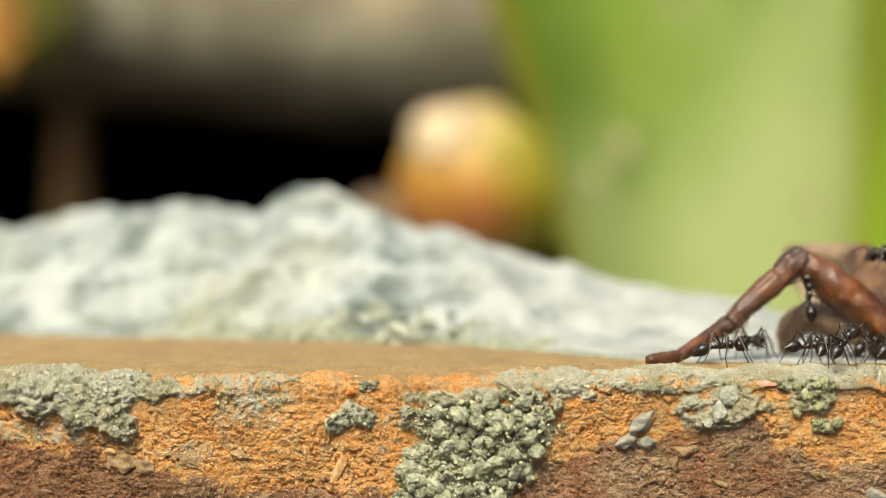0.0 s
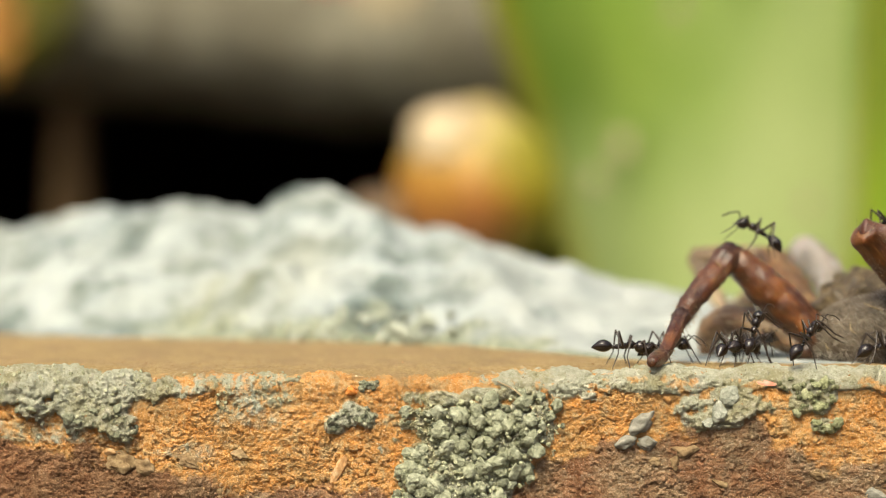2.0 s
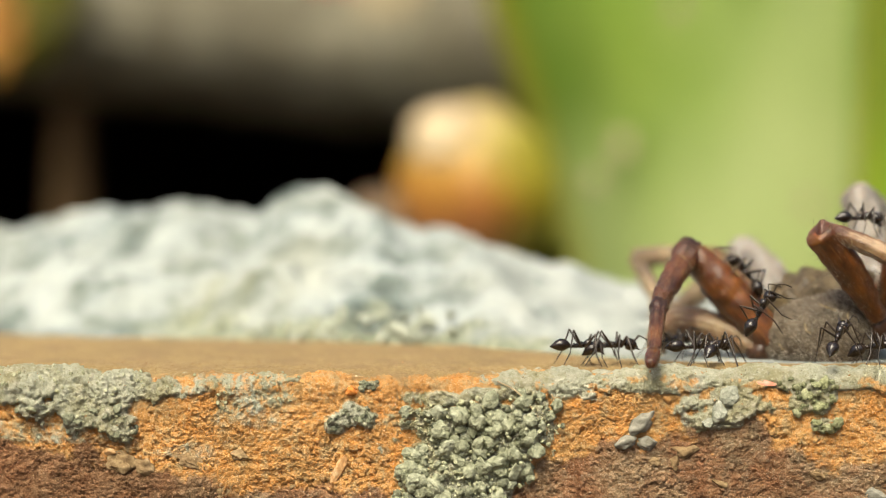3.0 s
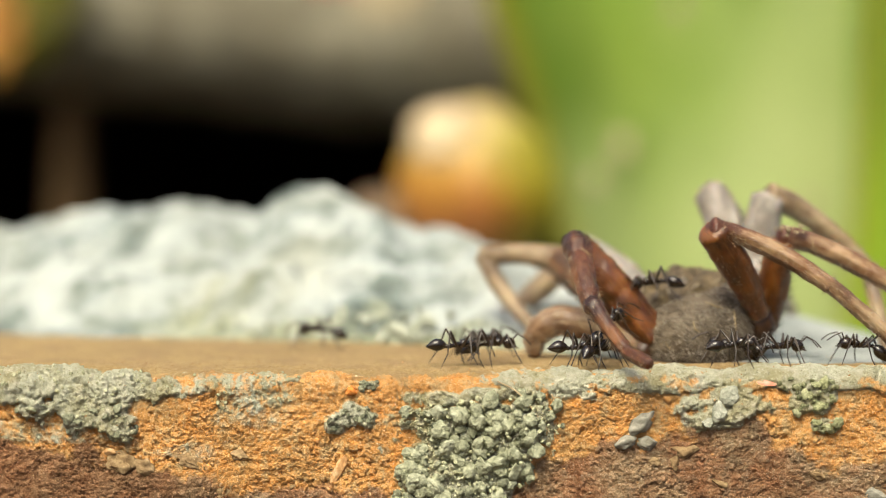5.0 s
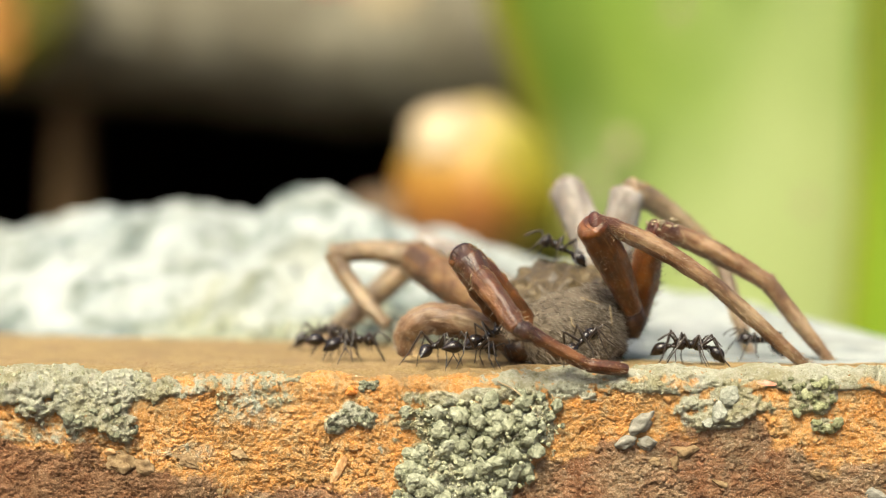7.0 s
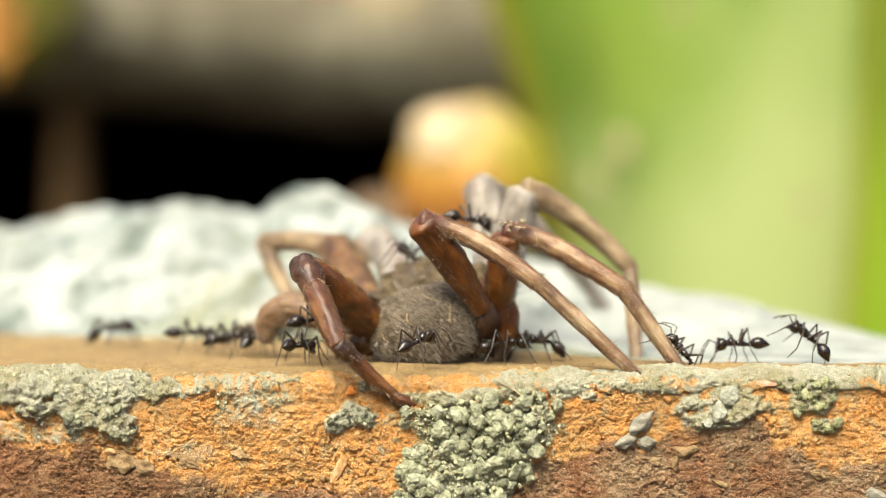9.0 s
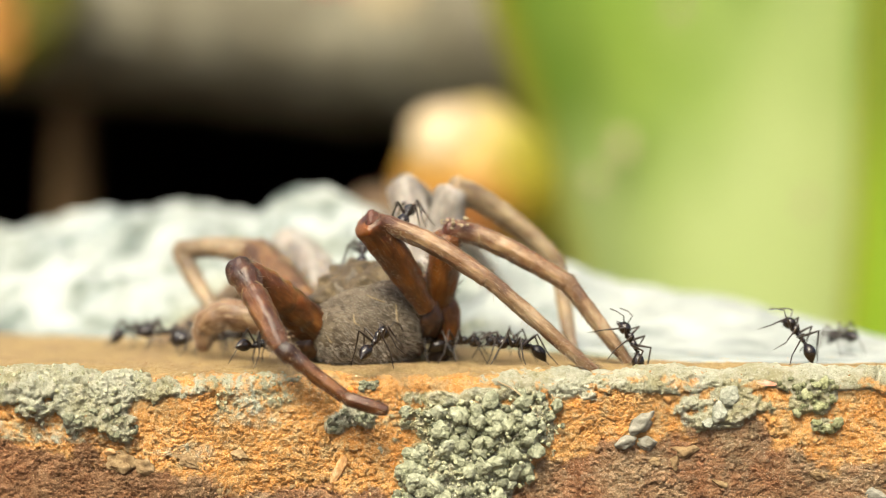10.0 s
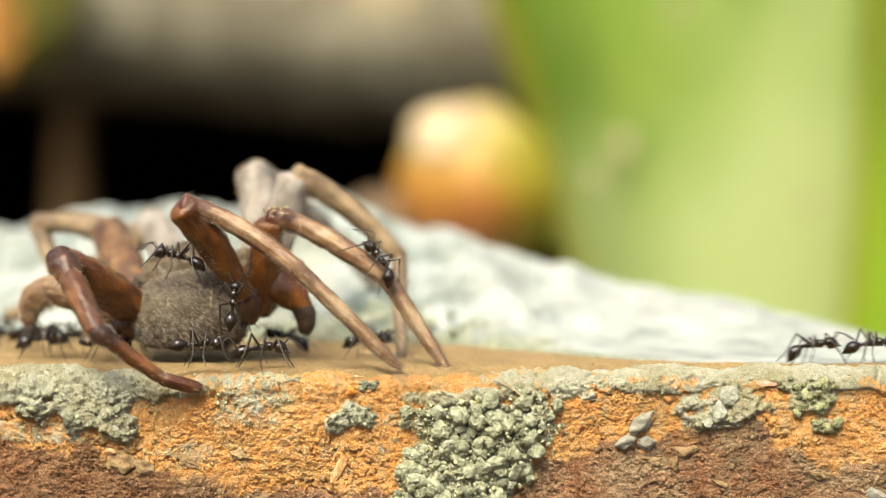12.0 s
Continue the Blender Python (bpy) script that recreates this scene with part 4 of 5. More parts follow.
def build_spider():
    spider = empty("spider")
    bm = bmesh.new()
    made = blob(bm, (-1.3, 3.3, 2.25), (3.8, 3.6, 2.75), 5, 0.06, 1.6)
    for v in made:
        # flatter front and right flank, creased under the shield
        v.co.y = 3.3 + (v.co.y - 3.3) * (1 - 0.10 * (v.co.y < 3.3))
        v.co.x = min(v.co.x, 2.25 + 0.35 * (v.co.x - 2.25))
        v.co.z = max(v.co.z, 0.03)
        v.co.z += 0.10 * (v.co.x + 1.3)* max(0, v.co.z - 2.2)
    bm.normal_update()
    spots = [(v.co.copy(), v.normal.copy()) for v in made]
    abdomen = part("abdomen", bm, DOWN, spider, "grey-brown downy abdomen")
    bm = bmesh.new()
    pale = bmesh.new()
    for k in range(15000):
        at, out = random.choice(spots)
        if at.z < 0.15 or out.y > 0.5:
            continue
        comb = Vector((0.75, -0.1, -0.5 - 0.25 * (at.x + 1.3) / 3.8)) + 0.35 * noise.noise_vector(at * 0.6) + Vector((random.uniform(-.2, .2), random.uniform(-.2, .2), random.uniform(-.2, .2)))
        at = at + Vector((random.uniform(-.1, .1), random.uniform(-.1, .1), random.uniform(-.1, .1)))
        tip = at + (out * 0.30 + comb).normalized() * random.uniform(0.18, 0.46)
        if tip.z < 0.0:
            continue
        needle(pale if k % 3 else bm, at, tip, 0.017)
    part("dark_down", bm, DARK_HAIR, abdomen, "short dark down", smooth=False)
    bm = pale
    part("down", bm, GREY_HAIR, abdomen, "short grey down", smooth=False)
    bm = bmesh.new()
    made = blob(bm, (-0.9, 5.7, 3.7), (4.0, 4.2, 2.65), 5, 0.14, 1.9)
    for v in made:
        fold = abs(noise.noise(Vector((v.co.x * 0.9, v.co.y * 0.4, v.co.z * 1.2))))
        v.co += v.normal * (0.9 * fold - 0.2 + 0.12 * noise.noise(v.co * 3.5))
    bm.normal_update()
    spots = [(v.co.copy(), v.normal.copy()) for v in made]
    shield = part("carapace", bm, RIDGE, spider, "dark olive shield-like carapace")
    bm = bmesh.new()
    for _ in range(900):
        at, out = random.choice(spots)
        if out.z < -0.1:
            continue
        needle(bm, at, at + (out + Vector((random.uniform(-.7, .7), random.uniform(-.7, .7), 0))).normalized() * random.uniform(0.15, 0.45), 0.015)
    part("down", bm, HAIR, shield, "sparse tan hairs", smooth=False)
    for at, size in (((2.7, 3.0, 2.9), (0.95, 1.1, 1.25)), ((1.7, 3.4, 1.6), (0.9, 1.2, 1.1)), ((-4.4, 2.2, 1.5), (1.0, 1.2, 1.0)), ((2.9, 5.8, 3.3), (1.0, 1.4, 1.2)), ((-3.9, 5.6, 2.9), (1.0, 1.4, 1.1))):
        bm = bmesh.new()
        made = blob(bm, at, size, 3, 0.28, 1.9)
        bm.normal_update()
        spots = [(v.co.copy(), v.normal.copy()) for v in made]
        hip = part("hip", bm, HIP_SKIN, spider, "glossy dark hip joint")
        bm = bmesh.new()
        for _ in range(150):
            root, out = random.choice(spots)
            needle(bm, root, root + (out + Vector([random.uniform(-.6, .6) for _ in range(3)])).normalized() * random.uniform(0.2, 0.55), 0.016)
        part("bristles", bm, DARK_HAIR, hip, smooth=False)
    build_leg(spider, "straw-brown hind leg with amber thigh", REAR3, (SHELL_AMBER, SHELL_TAN, SHELL_STRAW), 130)
    hindmost = build_leg(spider, "straw-brown hindmost leg with bristly thigh", REAR4, (SHELL_AMBER, SHELL_TAN, SHELL_STRAW), 200)
    hairs_on(bend(REAR4[0], 10), 260, 0.7, 0.018, 1.0, hindmost, DARK_HAIR, "dark_bristles")
    build_leg(spider, "pale downy far hind leg", FAR3, (SHELL_PALE, SHELL_PALE, SHELL_PALE), 420)
    build_leg(spider, "pale brown far hind leg", FAR4, (SHELL_PALE, SHELL_BEIGE, SHELL_BEIGE), 70)
    build_leg(spider, "pale brown far front leg folded down", FAR1, (SHELL_DULL, SHELL_BEIGE, SHELL_BEIGE), 90)
    build_leg(spider, "pale downy far front leg", FAR2, (SHELL_PALE, SHELL_BEIGE, SHELL_BEIGE), 300)
    bm = bmesh.new()
    line = tube(bm, CURLED, 26, 12, 0.12, flute=0.12)
    curled = part("curled_leg", bm, SHELL_STRAW, spider, "thick curled dull brown leg")
    hairs_on(line, 170, 0.5, 0.016, 1.0, curled)
    hairs_on(line, 900, 0.26, 0.010, 0.9, curled, GREY_HAIR, "fuzz", 0.8)
    for i in range(4):
        x, z = random.uniform(-3.2, 1.6), random.uniform(1.2, 4.2)
        at = Vector((-0.95 + (x + 0.95), 3.3 - 3.45 * math.sqrt(max(0.05, 1 - ((x + 0.95) / 3.9) ** 2 - ((z - 2.42) / 2.9) ** 2)), z))
        a, w = random.uniform(0, 6.28), random.uniform(0.3, 0.6)
        way = Vector((math.cos(a), -0.12, math.sin(a))) * w
        bm = bmesh.new()
        tube(bm, [(*(at - way), 0.03), (*(at + Vector((random.uniform(-.12, .12), -0.12, random.uniform(-.12, .12)))), 0.035), (*(at + way), 0.025)], 6, 4)
        part("straw_fibre", bm, STRAW, spider, "pale stray fibre")
    # knee crust and loose straw on the body
    bm = bmesh.new()
    for _ in range(28):
        blob(bm, (4.25 + random.uniform(-.6, 1.1), 1.9 + random.uniform(-.7, .4), 8.68 + random.uniform(-.4, .25)), [random.uniform(0.03, 0.13) for _ in range(3)], 2, 0.6, 2.0)
    part("knee_crust", bm, FLAKE, spider, "whitish flaking crust on a knee")
    bm = bmesh.new()
    for i in range(60):
        q = Vector((random.uniform(-0.7, 0.6), random.uniform(-2.3, -0.8), 8.6 + random.uniform(-.3, .5)))
        needle(bm, q, q + Vector((random.uniform(-.5, .5), random.uniform(-.5, .2), random.uniform(0, .6))), 0.015)
    part("knee_bristles", bm, DARK_HAIR, spider, smooth=False)
    # front leg, whose thigh, shank and foot swing on their joints
    hip = Vector(FEMUR1[0][:3])
    reach = (Vector(FEMUR1[2][:3]) - hip).length
    bm = bmesh.new()
    line = tube(bm, [(-0.2, 0, -0.1, 1.1), (reach * 0.45, 0, 0.0, 1.2), (reach * 0.82, 0, 0.05, 1.05), (reach - 0.15, 0, 0, 0.86)], 26, 14, 0.10, flute=0.12, blunt=0.4)
    thigh = part("front_thigh", bm, SHELL_AMBER, spider, "amber brown front thigh")
    hairs_on(line, 70, 0.4, 0.02, 1.0, thigh)
    hairs_on(line, 600, 0.18, 0.009, 0.7, thigh, GREY_HAIR, "fuzz", 1.0)
    bm = bmesh.new()
    line = tube(bm, [(-0.2, 0, 0.0, 0.86), (0.8, 0, 0.08, 0.88), (1.7, 0, 0.03, 0.70), (2.3, 0, 0.06, 0.74), (4.4, 0, 0.08, 0.64), (5.4, 0, 0.03, 0.60), (6.1, 0, 0, 0.50)], 26, 14, 0.12, flute=0.2, blunt=0.4)
    shank = part("front_shank", bm, SHELL_RED, spider, "reddish chestnut front shank")
    hairs_on(line, 80, 0.5, 0.022, 1.0, shank)
    hairs_on(line, 70, 0.3, 0.016, 0.22, shank, STRAW, "scaly_fringe", 1.0)
    hairs_on(line, 500, 0.18, 0.009, 0.7, shank, GREY_HAIR, "fuzz", 1.0)
    brush(line, 0.72, 0.97, 160, 0.6, shank)
    joint_ring(line, 2.2, shank)
    bm = bmesh.new()
    line = tube(bm, [(0, 0, 0, 0.50), (0.5, 0, -0.05, 0.58), (1.1, 0, -0.14, 0.47), (2.4, 0, -0.3, 0.43), (4.1, 0, -0.45, 0.39), (4.6, 0, -0.46, 0.34), (5.0, 0, -0.42, 0.40), (6.3, 0, -0.06, 0.40), (6.9, 0, 0.1, 0.30)], 26, 14, 0.12, flute=0.2, blunt=0.6)
    foot = part("front_foot", bm, SHELL_RED, spider, "reddish chestnut front foot")
    hairs_on(line, 60, 0.4, 0.02, 1.0, foot)
    hairs_on(line, 50, 0.3, 0.016, 0.22, foot, STRAW, "scaly_fringe", 1.0)
    brush(line, 0.06, 0.45, 120, 0.6, foot)
    hairs_on(line, 380, 0.18, 0.009, 0.7, foot, GREY_HAIR, "fuzz", 1.0)
    bm = bmesh.new()
    line = tube(bm, [(0, 0, 0, 0.85), (1.3, 0, 0.1, 1.08), (2.6, 0, 0, 0.95), (3.4, 0, -0.25, 0.66)], 20, 8, 0.12, flute=0.1)
    short = part("short_leg", bm, SHELL_AMBER, spider, "stubby amber leg at the rear")
    hairs_on(line, 60, 0.35, 0.02, 1.0, short)
    bm = bmesh.new()
    line = tube(bm, [(3.3, 0, -0.2, 0.62), (3.9, 0, -0.7, 0.66), (4.3, 0, -1.3, 0.5)], 14, 8, 0.2)
    part("short_foot", bm, DARK_HAIR, short, "dark hairy foot")
    hairs_on(line, 120, 0.4, 0.016, 1.0, short, DARK_HAIR, "dark_bristles")
    tagged(spider, "dead grey-brown spider with chestnut legs, dragged by ants", "spider")
    return spider, hip, thigh, shank, foot, short


spider, HIP, thigh, shank, foot, short_leg = build_spider()


# ---- the ants ----
def jointed(points):
    """A limb of straight pieces with thickened middles and pinched joints."""
    out = []
    for i, ((a, ra), (b, rb)) in enumerate(zip(points, points[1:])):
        a, b = Vector(a), Vector(b)
        if not i:
            out.append((*a, ra))
        out += [(*a.lerp(b, 0.12), ra * 1.05), (*a.lerp(b, 0.5), (ra + rb) * 0.62), (*a.lerp(b, 0.88), rb * 1.05), (*b, rb)]
    return out


# Stances: how far the gaster hangs, the head nods, and knee, ankle and toe of the fore, middle and hind legs from the coxa.
STANCES = (
    (-8, 0, ((0.66, (0.42, 0.42, 0.62), (0.92, 0.85, -0.52), (1.28, 1.05, -1.16)),
             (0.40, (-0.05, 0.62, 0.80), (-0.28, 1.12, -0.42), (-0.10, 1.42, -1.16)),
             (0.10, (-0.62, 0.52, 0.92), (-1.02, 0.98, -0.40), (-1.52, 1.18, -1.16)))),
    (16, 22, ((0.66, (0.62, 0.30, 0.42), (0.78, 0.62, -0.62), (1.10, 0.78, -1.16)),
              (0.40, (0.32, 0.58, 0.72), (0.12, 1.05, -0.50), (0.36, 1.30, -1.16)),
              (0.10, (-0.48, 0.45, 1.02), (-0.70, 0.90, -0.30), (-1.16, 1.06, -1.16)))),
    (-30, -14, ((0.66, (0.30, 0.50, 0.72), (1.02, 0.92, -0.30), (1.50, 1.15, -1.10)),
                (0.40, (-0.30, 0.60, 0.66), (-0.52, 1.08, -0.55), (-0.80, 1.30, -1.16)),
                (0.10, (-0.82, 0.48, 0.70), (-1.30, 0.90, -0.50), (-1.80, 1.05, -1.14)))),
)


def build_ant(hang, nod, limbs):
    ant = empty("ant")

    def stout(points, k=1.0):
        return [(x * 0.9, y, z, r * 1.08 * k) for x, y, z, r in points]

    def swung(bm, pivot, degrees):
        bmesh.ops.rotate(bm, cent=pivot, matrix=Matrix.Rotation(radians(degrees), 3, "Y"), verts=bm.verts)

    bm = bmesh.new()
    tube(bm, stout([(-0.62, 0, 1.2, 0.09), (-0.80, 0, 1.2, 0.23), (-1.05, 0, 1.17, 0.33), (-1.32, 0, 1.10, 0.34), (-1.60, 0, 0.98, 0.23), (-1.88, 0, 0.86, 0.06)]), 18, 5)
    # faint belts round the gaster
    for v in bm.verts:
        k = 1 - 0.035 * max(0.0, math.cos((v.co.x + 1.35) * 17.0)) ** 6
        v.co.y *= k
        v.co.z = 1.1 + (v.co.z - 1.1) * k
    swung(bm, (-0.5, 0, 1.2), hang)
    part("gaster", bm, ANT, ant, "shiny black teardrop abdomen")
    bm = bmesh.new()
    blob(bm, (-0.30, 0, 1.25), (0.11, 0.10, 0.17), 2)
    blob(bm, (-0.50, 0, 1.21), (0.11, 0.11, 0.14), 2)
    tube(bm, [(-0.62, 0, 1.18, 0.05), (-0.3, 0, 1.17, 0.05), (-0.05, 0, 1.22, 0.07)], 8, 3)
    part("waist", bm, ANT, ant)
    bm = bmesh.new()
    tube(bm, stout([(-0.20, 0, 1.20, 0.09), (-0.02, 0, 1.28, 0.18), (0.18, 0, 1.29, 0.18), (0.32, 0, 1.25, 0.13), (0.46, 0, 1.32, 0.20), (0.66, 0, 1.38, 0.24), (0.84, 0, 1.36, 0.14), (0.94, 0, 1.36, 0.08)]), 14, 4)
    part("thorax", bm, ANT, ant)
    bm = bmesh.new()
    tube(bm, stout([(0.9, 0, 1.38, 0.08), (1.02, 0, 1.38, 0.27), (1.24, 0, 1.34, 0.34), (1.46, 0, 1.26, 0.31), (1.64, 0, 1.18, 0.20), (1.72, 0, 1.15, 0.10)]), 16, 4)
    neck = (0.85, 0, 1.38)
    swung(bm, neck, nod)
    head = part("head", bm, ANT, ant)
    for s in (-1, 1):
        bm = bmesh.new()
        tube(bm, jointed([((1.30, 0.14 * s, 1.40), 0.034), ((1.72, 0.44 * s, 1.86), 0.030), ((2.16, 0.56 * s, 1.60), 0.030), ((2.52, 0.50 * s, 1.20), 0.034)]), 6, 2)
        swung(bm, neck, nod)
        part("antenna", bm, ANT_LEG, head)
        bm = bmesh.new()
        tube(bm, [(1.42, 0.14 * s, 1.15, 0.07), (1.60, 0.16 * s, 1.06, 0.06), (1.76, 0.03 * s, 1.01, 0.02)], 6, 3)
        swung(bm, neck, nod)
        part("mandible", bm, ANT_LEG, head)
        bm = bmesh.new()
        blob(bm, (1.14, 0.32 * s, 1.43), (0.07, 0.05, 0.07), 2)
        swung(bm, neck, nod)
        part("eye", bm, ANT, head)
    for at, knee, ankle, toe in limbs:
        for s in (-1, 1):
            bm = bmesh.new()
            joints = [Vector((j[0] * (1 + 0.08 * s), j[1] * s, j[2])) for j in (knee, ankle, toe)]
            tube(bm, jointed([((0, 0, 0), 0.075), (joints[0], 0.05), (joints[1], 0.034), (joints[2], 0.020)]), 7, 2)
            leg = part("leg", bm, ANT_LEG, ant)
            leg.location = Vector((at, 0.12 * s, 1.18)) * MM
    return tagged(ant, "small shiny black-brown ant with elbowed antennae", "ant", "ants dragging the spider")


ANT_LABELS = {
    "puller": "black ant pulling the spider by a front leg",
    "scout": "black ant running over the brick top",
    "carrier": "black ant standing beside the spider's body",
    "waiter": "black ant waiting on the bare brick edge",
    "passer": "black ant trailing behind the spider",
    "foot": "black ant tugging at the spider's hind foot",
    "rider": "black ant riding on top of the dead spider",
    "climber": "black ant climbing on the spider's flank",
}

SPIDER = [(0, 30.11, 4.12, -0.36, -29.09, -0.7),
          (0.5, 28.98, 4.27, -0.38, -27.34, -0.7),
          (1, 27.83, 4.42, -0.39, -25.6, -0.7),
          (1.5, 26.72, 4.77, -0.46, -23.86, -0.7),
          (2, 25.95, 5.12, -0.53, -22.12, -0.7),
          (2.5, 24.69, 5.27, -0.55, -18.88, -0.7),
          (3, 23.29, 5.42, -0.56, -17.64, -0.7),
          (3.2, 22.79, 5.42, -0.56, -16.44, -0.7),
          (4.8, 17.53, 5.42, -0.52, -6.47, -0.7),
          (5, 16.55, 5.27, -0.44, -4.17, -0.7),
          (5.5, 14.68, 5.08, -0.41, -2.88, -0.82),
          (6, 12.63, 4.84, -0.24, 0.42, -0.94),
          (6.5, 10.81, 4.12, -0.23, 0, -1.09),
          (7, 9.07, 3.8, -0.12, 5.59, -1.23),
          (7.2, 8.1, 3.83, -0.05, 3.95, -0.98),
          (8.8, 0, 4, 0.04, -9.02, 1.02),
          (9, -0.8, 4.02, 0, -12.37, 1.27),
          (9.5, -2.26, 3.93, -0.04, -7.76, 0.29),
          (10, -3.83, 3.84, -0.01, -4.66, -0.7),
          (10.5, -6.34, 3.76, 0.15, -4.74, 0.16),
          (11, -8.94, 3.69, 0.31, -5.01, 1.02),
          (11.5, -11.64, 3.84, 0.71, -5.08, 1.83),
          (12, -15.08, 4, 0.94, -8.85, 2.43)]
FEMUR_TURNS = [(0, -160.6, 39),
               (0.5, -146.2, 41.6),
               (1, -155.8, 42.9),
               (1.5, -159.7, 45.6),
               (2, -165.5, 43.8),
               (2.5, -168.2, 45.3),
               (3, -168.8, 47.3),
               (3.2, -169.8, 47.6),
               (4.8, -180.6, 50.1),
               (5, -176.5, 50.9),
               (5.5, -147.7, 47.3),
               (6, -135.1, 39.5),
               (6.5, -138.8, 41.6),
               (7, -141.9, 42.4),
               (7.2, -137.7, 40.2),
               (8.8, -126.4, 31),
               (9, -118.2, 29.4),
               (9.5, -128.2, 29.8),
               (10, -127.7, 29.9),
               (10.5, -128.6, 31.8),
               (11, -118, 25.7),
               (11.5, -120.6, 30),
               (12, -116.2, 23.3)]
SHANK_TURNS = [(0, -9.18, 0.15, 6.85, -133.9, -38),
               (0.5, -8.37, -0.98, 7.1, -127.1, -37.6),
               (1, -8.71, -0.15, 7.21, -119.2, -35.7),
               (1.5, -8.63, 0.27, 7.46, -118.4, -37.1),
               (2, -8.93, 0.71, 7.3, -111.6, -34.5),
               (2.5, -8.86, 0.97, 7.43, -106.7, -32.5),
               (3, -8.69, 1.06, 7.6, -99.3, -30.1),
               (3.2, -8.67, 1.15, 7.63, -97.5, -29.7),
               (4.8, -8.52, 2.05, 7.83, -87.4, -32.2),
               (5, -8.44, 1.73, 7.9, -80.6, -33.7),
               (5.5, -8.08, -0.62, 7.67, -83.4, -24.2),
               (6, -7.83, -1.9, 6.9, -76, -27.7),
               (6.5, -7.82, -1.4, 6.94, -61.1, -38),
               (7, -7.81, -1.04, 6.86, -56.4, -41),
               (7.2, -7.71, -1.44, 6.66, -50.3, -41.4),
               (8.8, -7.38, -2.68, 5.84, -46.6, -48.2),
               (9, -6.88, -3.49, 5.86, -44.8, -45.3),
               (9.5, -7.52, -2.58, 5.68, -37.5, -52.1),
               (10, -7.72, -2.9, 5.92, -47.8, -45.1),
               (10.5, -7.38, -2.32, 5.77, -34.7, -52.6),
               (11, -6.95, -3.69, 5.46, -44.8, -38.2),
               (11.5, -6.75, -2.76, 5.54, -40.6, -54.3),
               (12, -6.83, -3.89, 5.19, -45, -37.9)]
FOOT_TURNS = [(0, -12.51, -3.31, 3.09, -114.8, -17.8),
              (0.5, -11.29, -4.83, 3.38, -110.1, -19),
              (1, -11.13, -4.47, 3.65, -102.2, -21.8),
              (1.5, -10.95, -4.01, 3.78, -95.9, -22.3),
              (2, -10.78, -3.97, 3.85, -90.6, -22.8),
              (2.5, -10.34, -3.95, 4.15, -86.8, -25.4),
              (3, -9.55, -4.14, 4.54, -82.9, -29.1),
              (3.2, -9.37, -4.1, 4.61, -81.6, -29.7),
              (4.8, -8.29, -3.1, 4.58, -55.7, -30.4),
              (5, -7.6, -3.28, 4.51, -57.1, -30.2),
              (5.5, -7.44, -6.15, 5.17, -4.2, -41.1),
              (6, -6.52, -7.14, 4.07, 21.1, -29),
              (6.5, -5.5, -5.61, 3.19, 9.3, -24.6),
              (7, -5.26, -4.88, 2.86, 8.8, -22.7),
              (7.2, -4.79, -4.96, 2.62, 10.9, -22.2),
              (8.8, -4.59, -5.64, 1.29, 10.4, -23.4),
              (9, -3.84, -6.52, 1.52, 39.7, -34.1),
              (9.5, -4.55, -4.86, 0.88, 3.5, -26.9),
              (10, -4.83, -6.09, 1.59, 3.3, -32.6),
              (10.5, -4.33, -4.43, 0.93, 0.7, -30.2),
              (11, -3.55, -7.07, 1.69, 8, -38.6),
              (11.5, -4.05, -5.08, 0.58, 6.6, -23.6),
              (12, -3.43, -7.29, 1.44, 29.9, -28.3)]
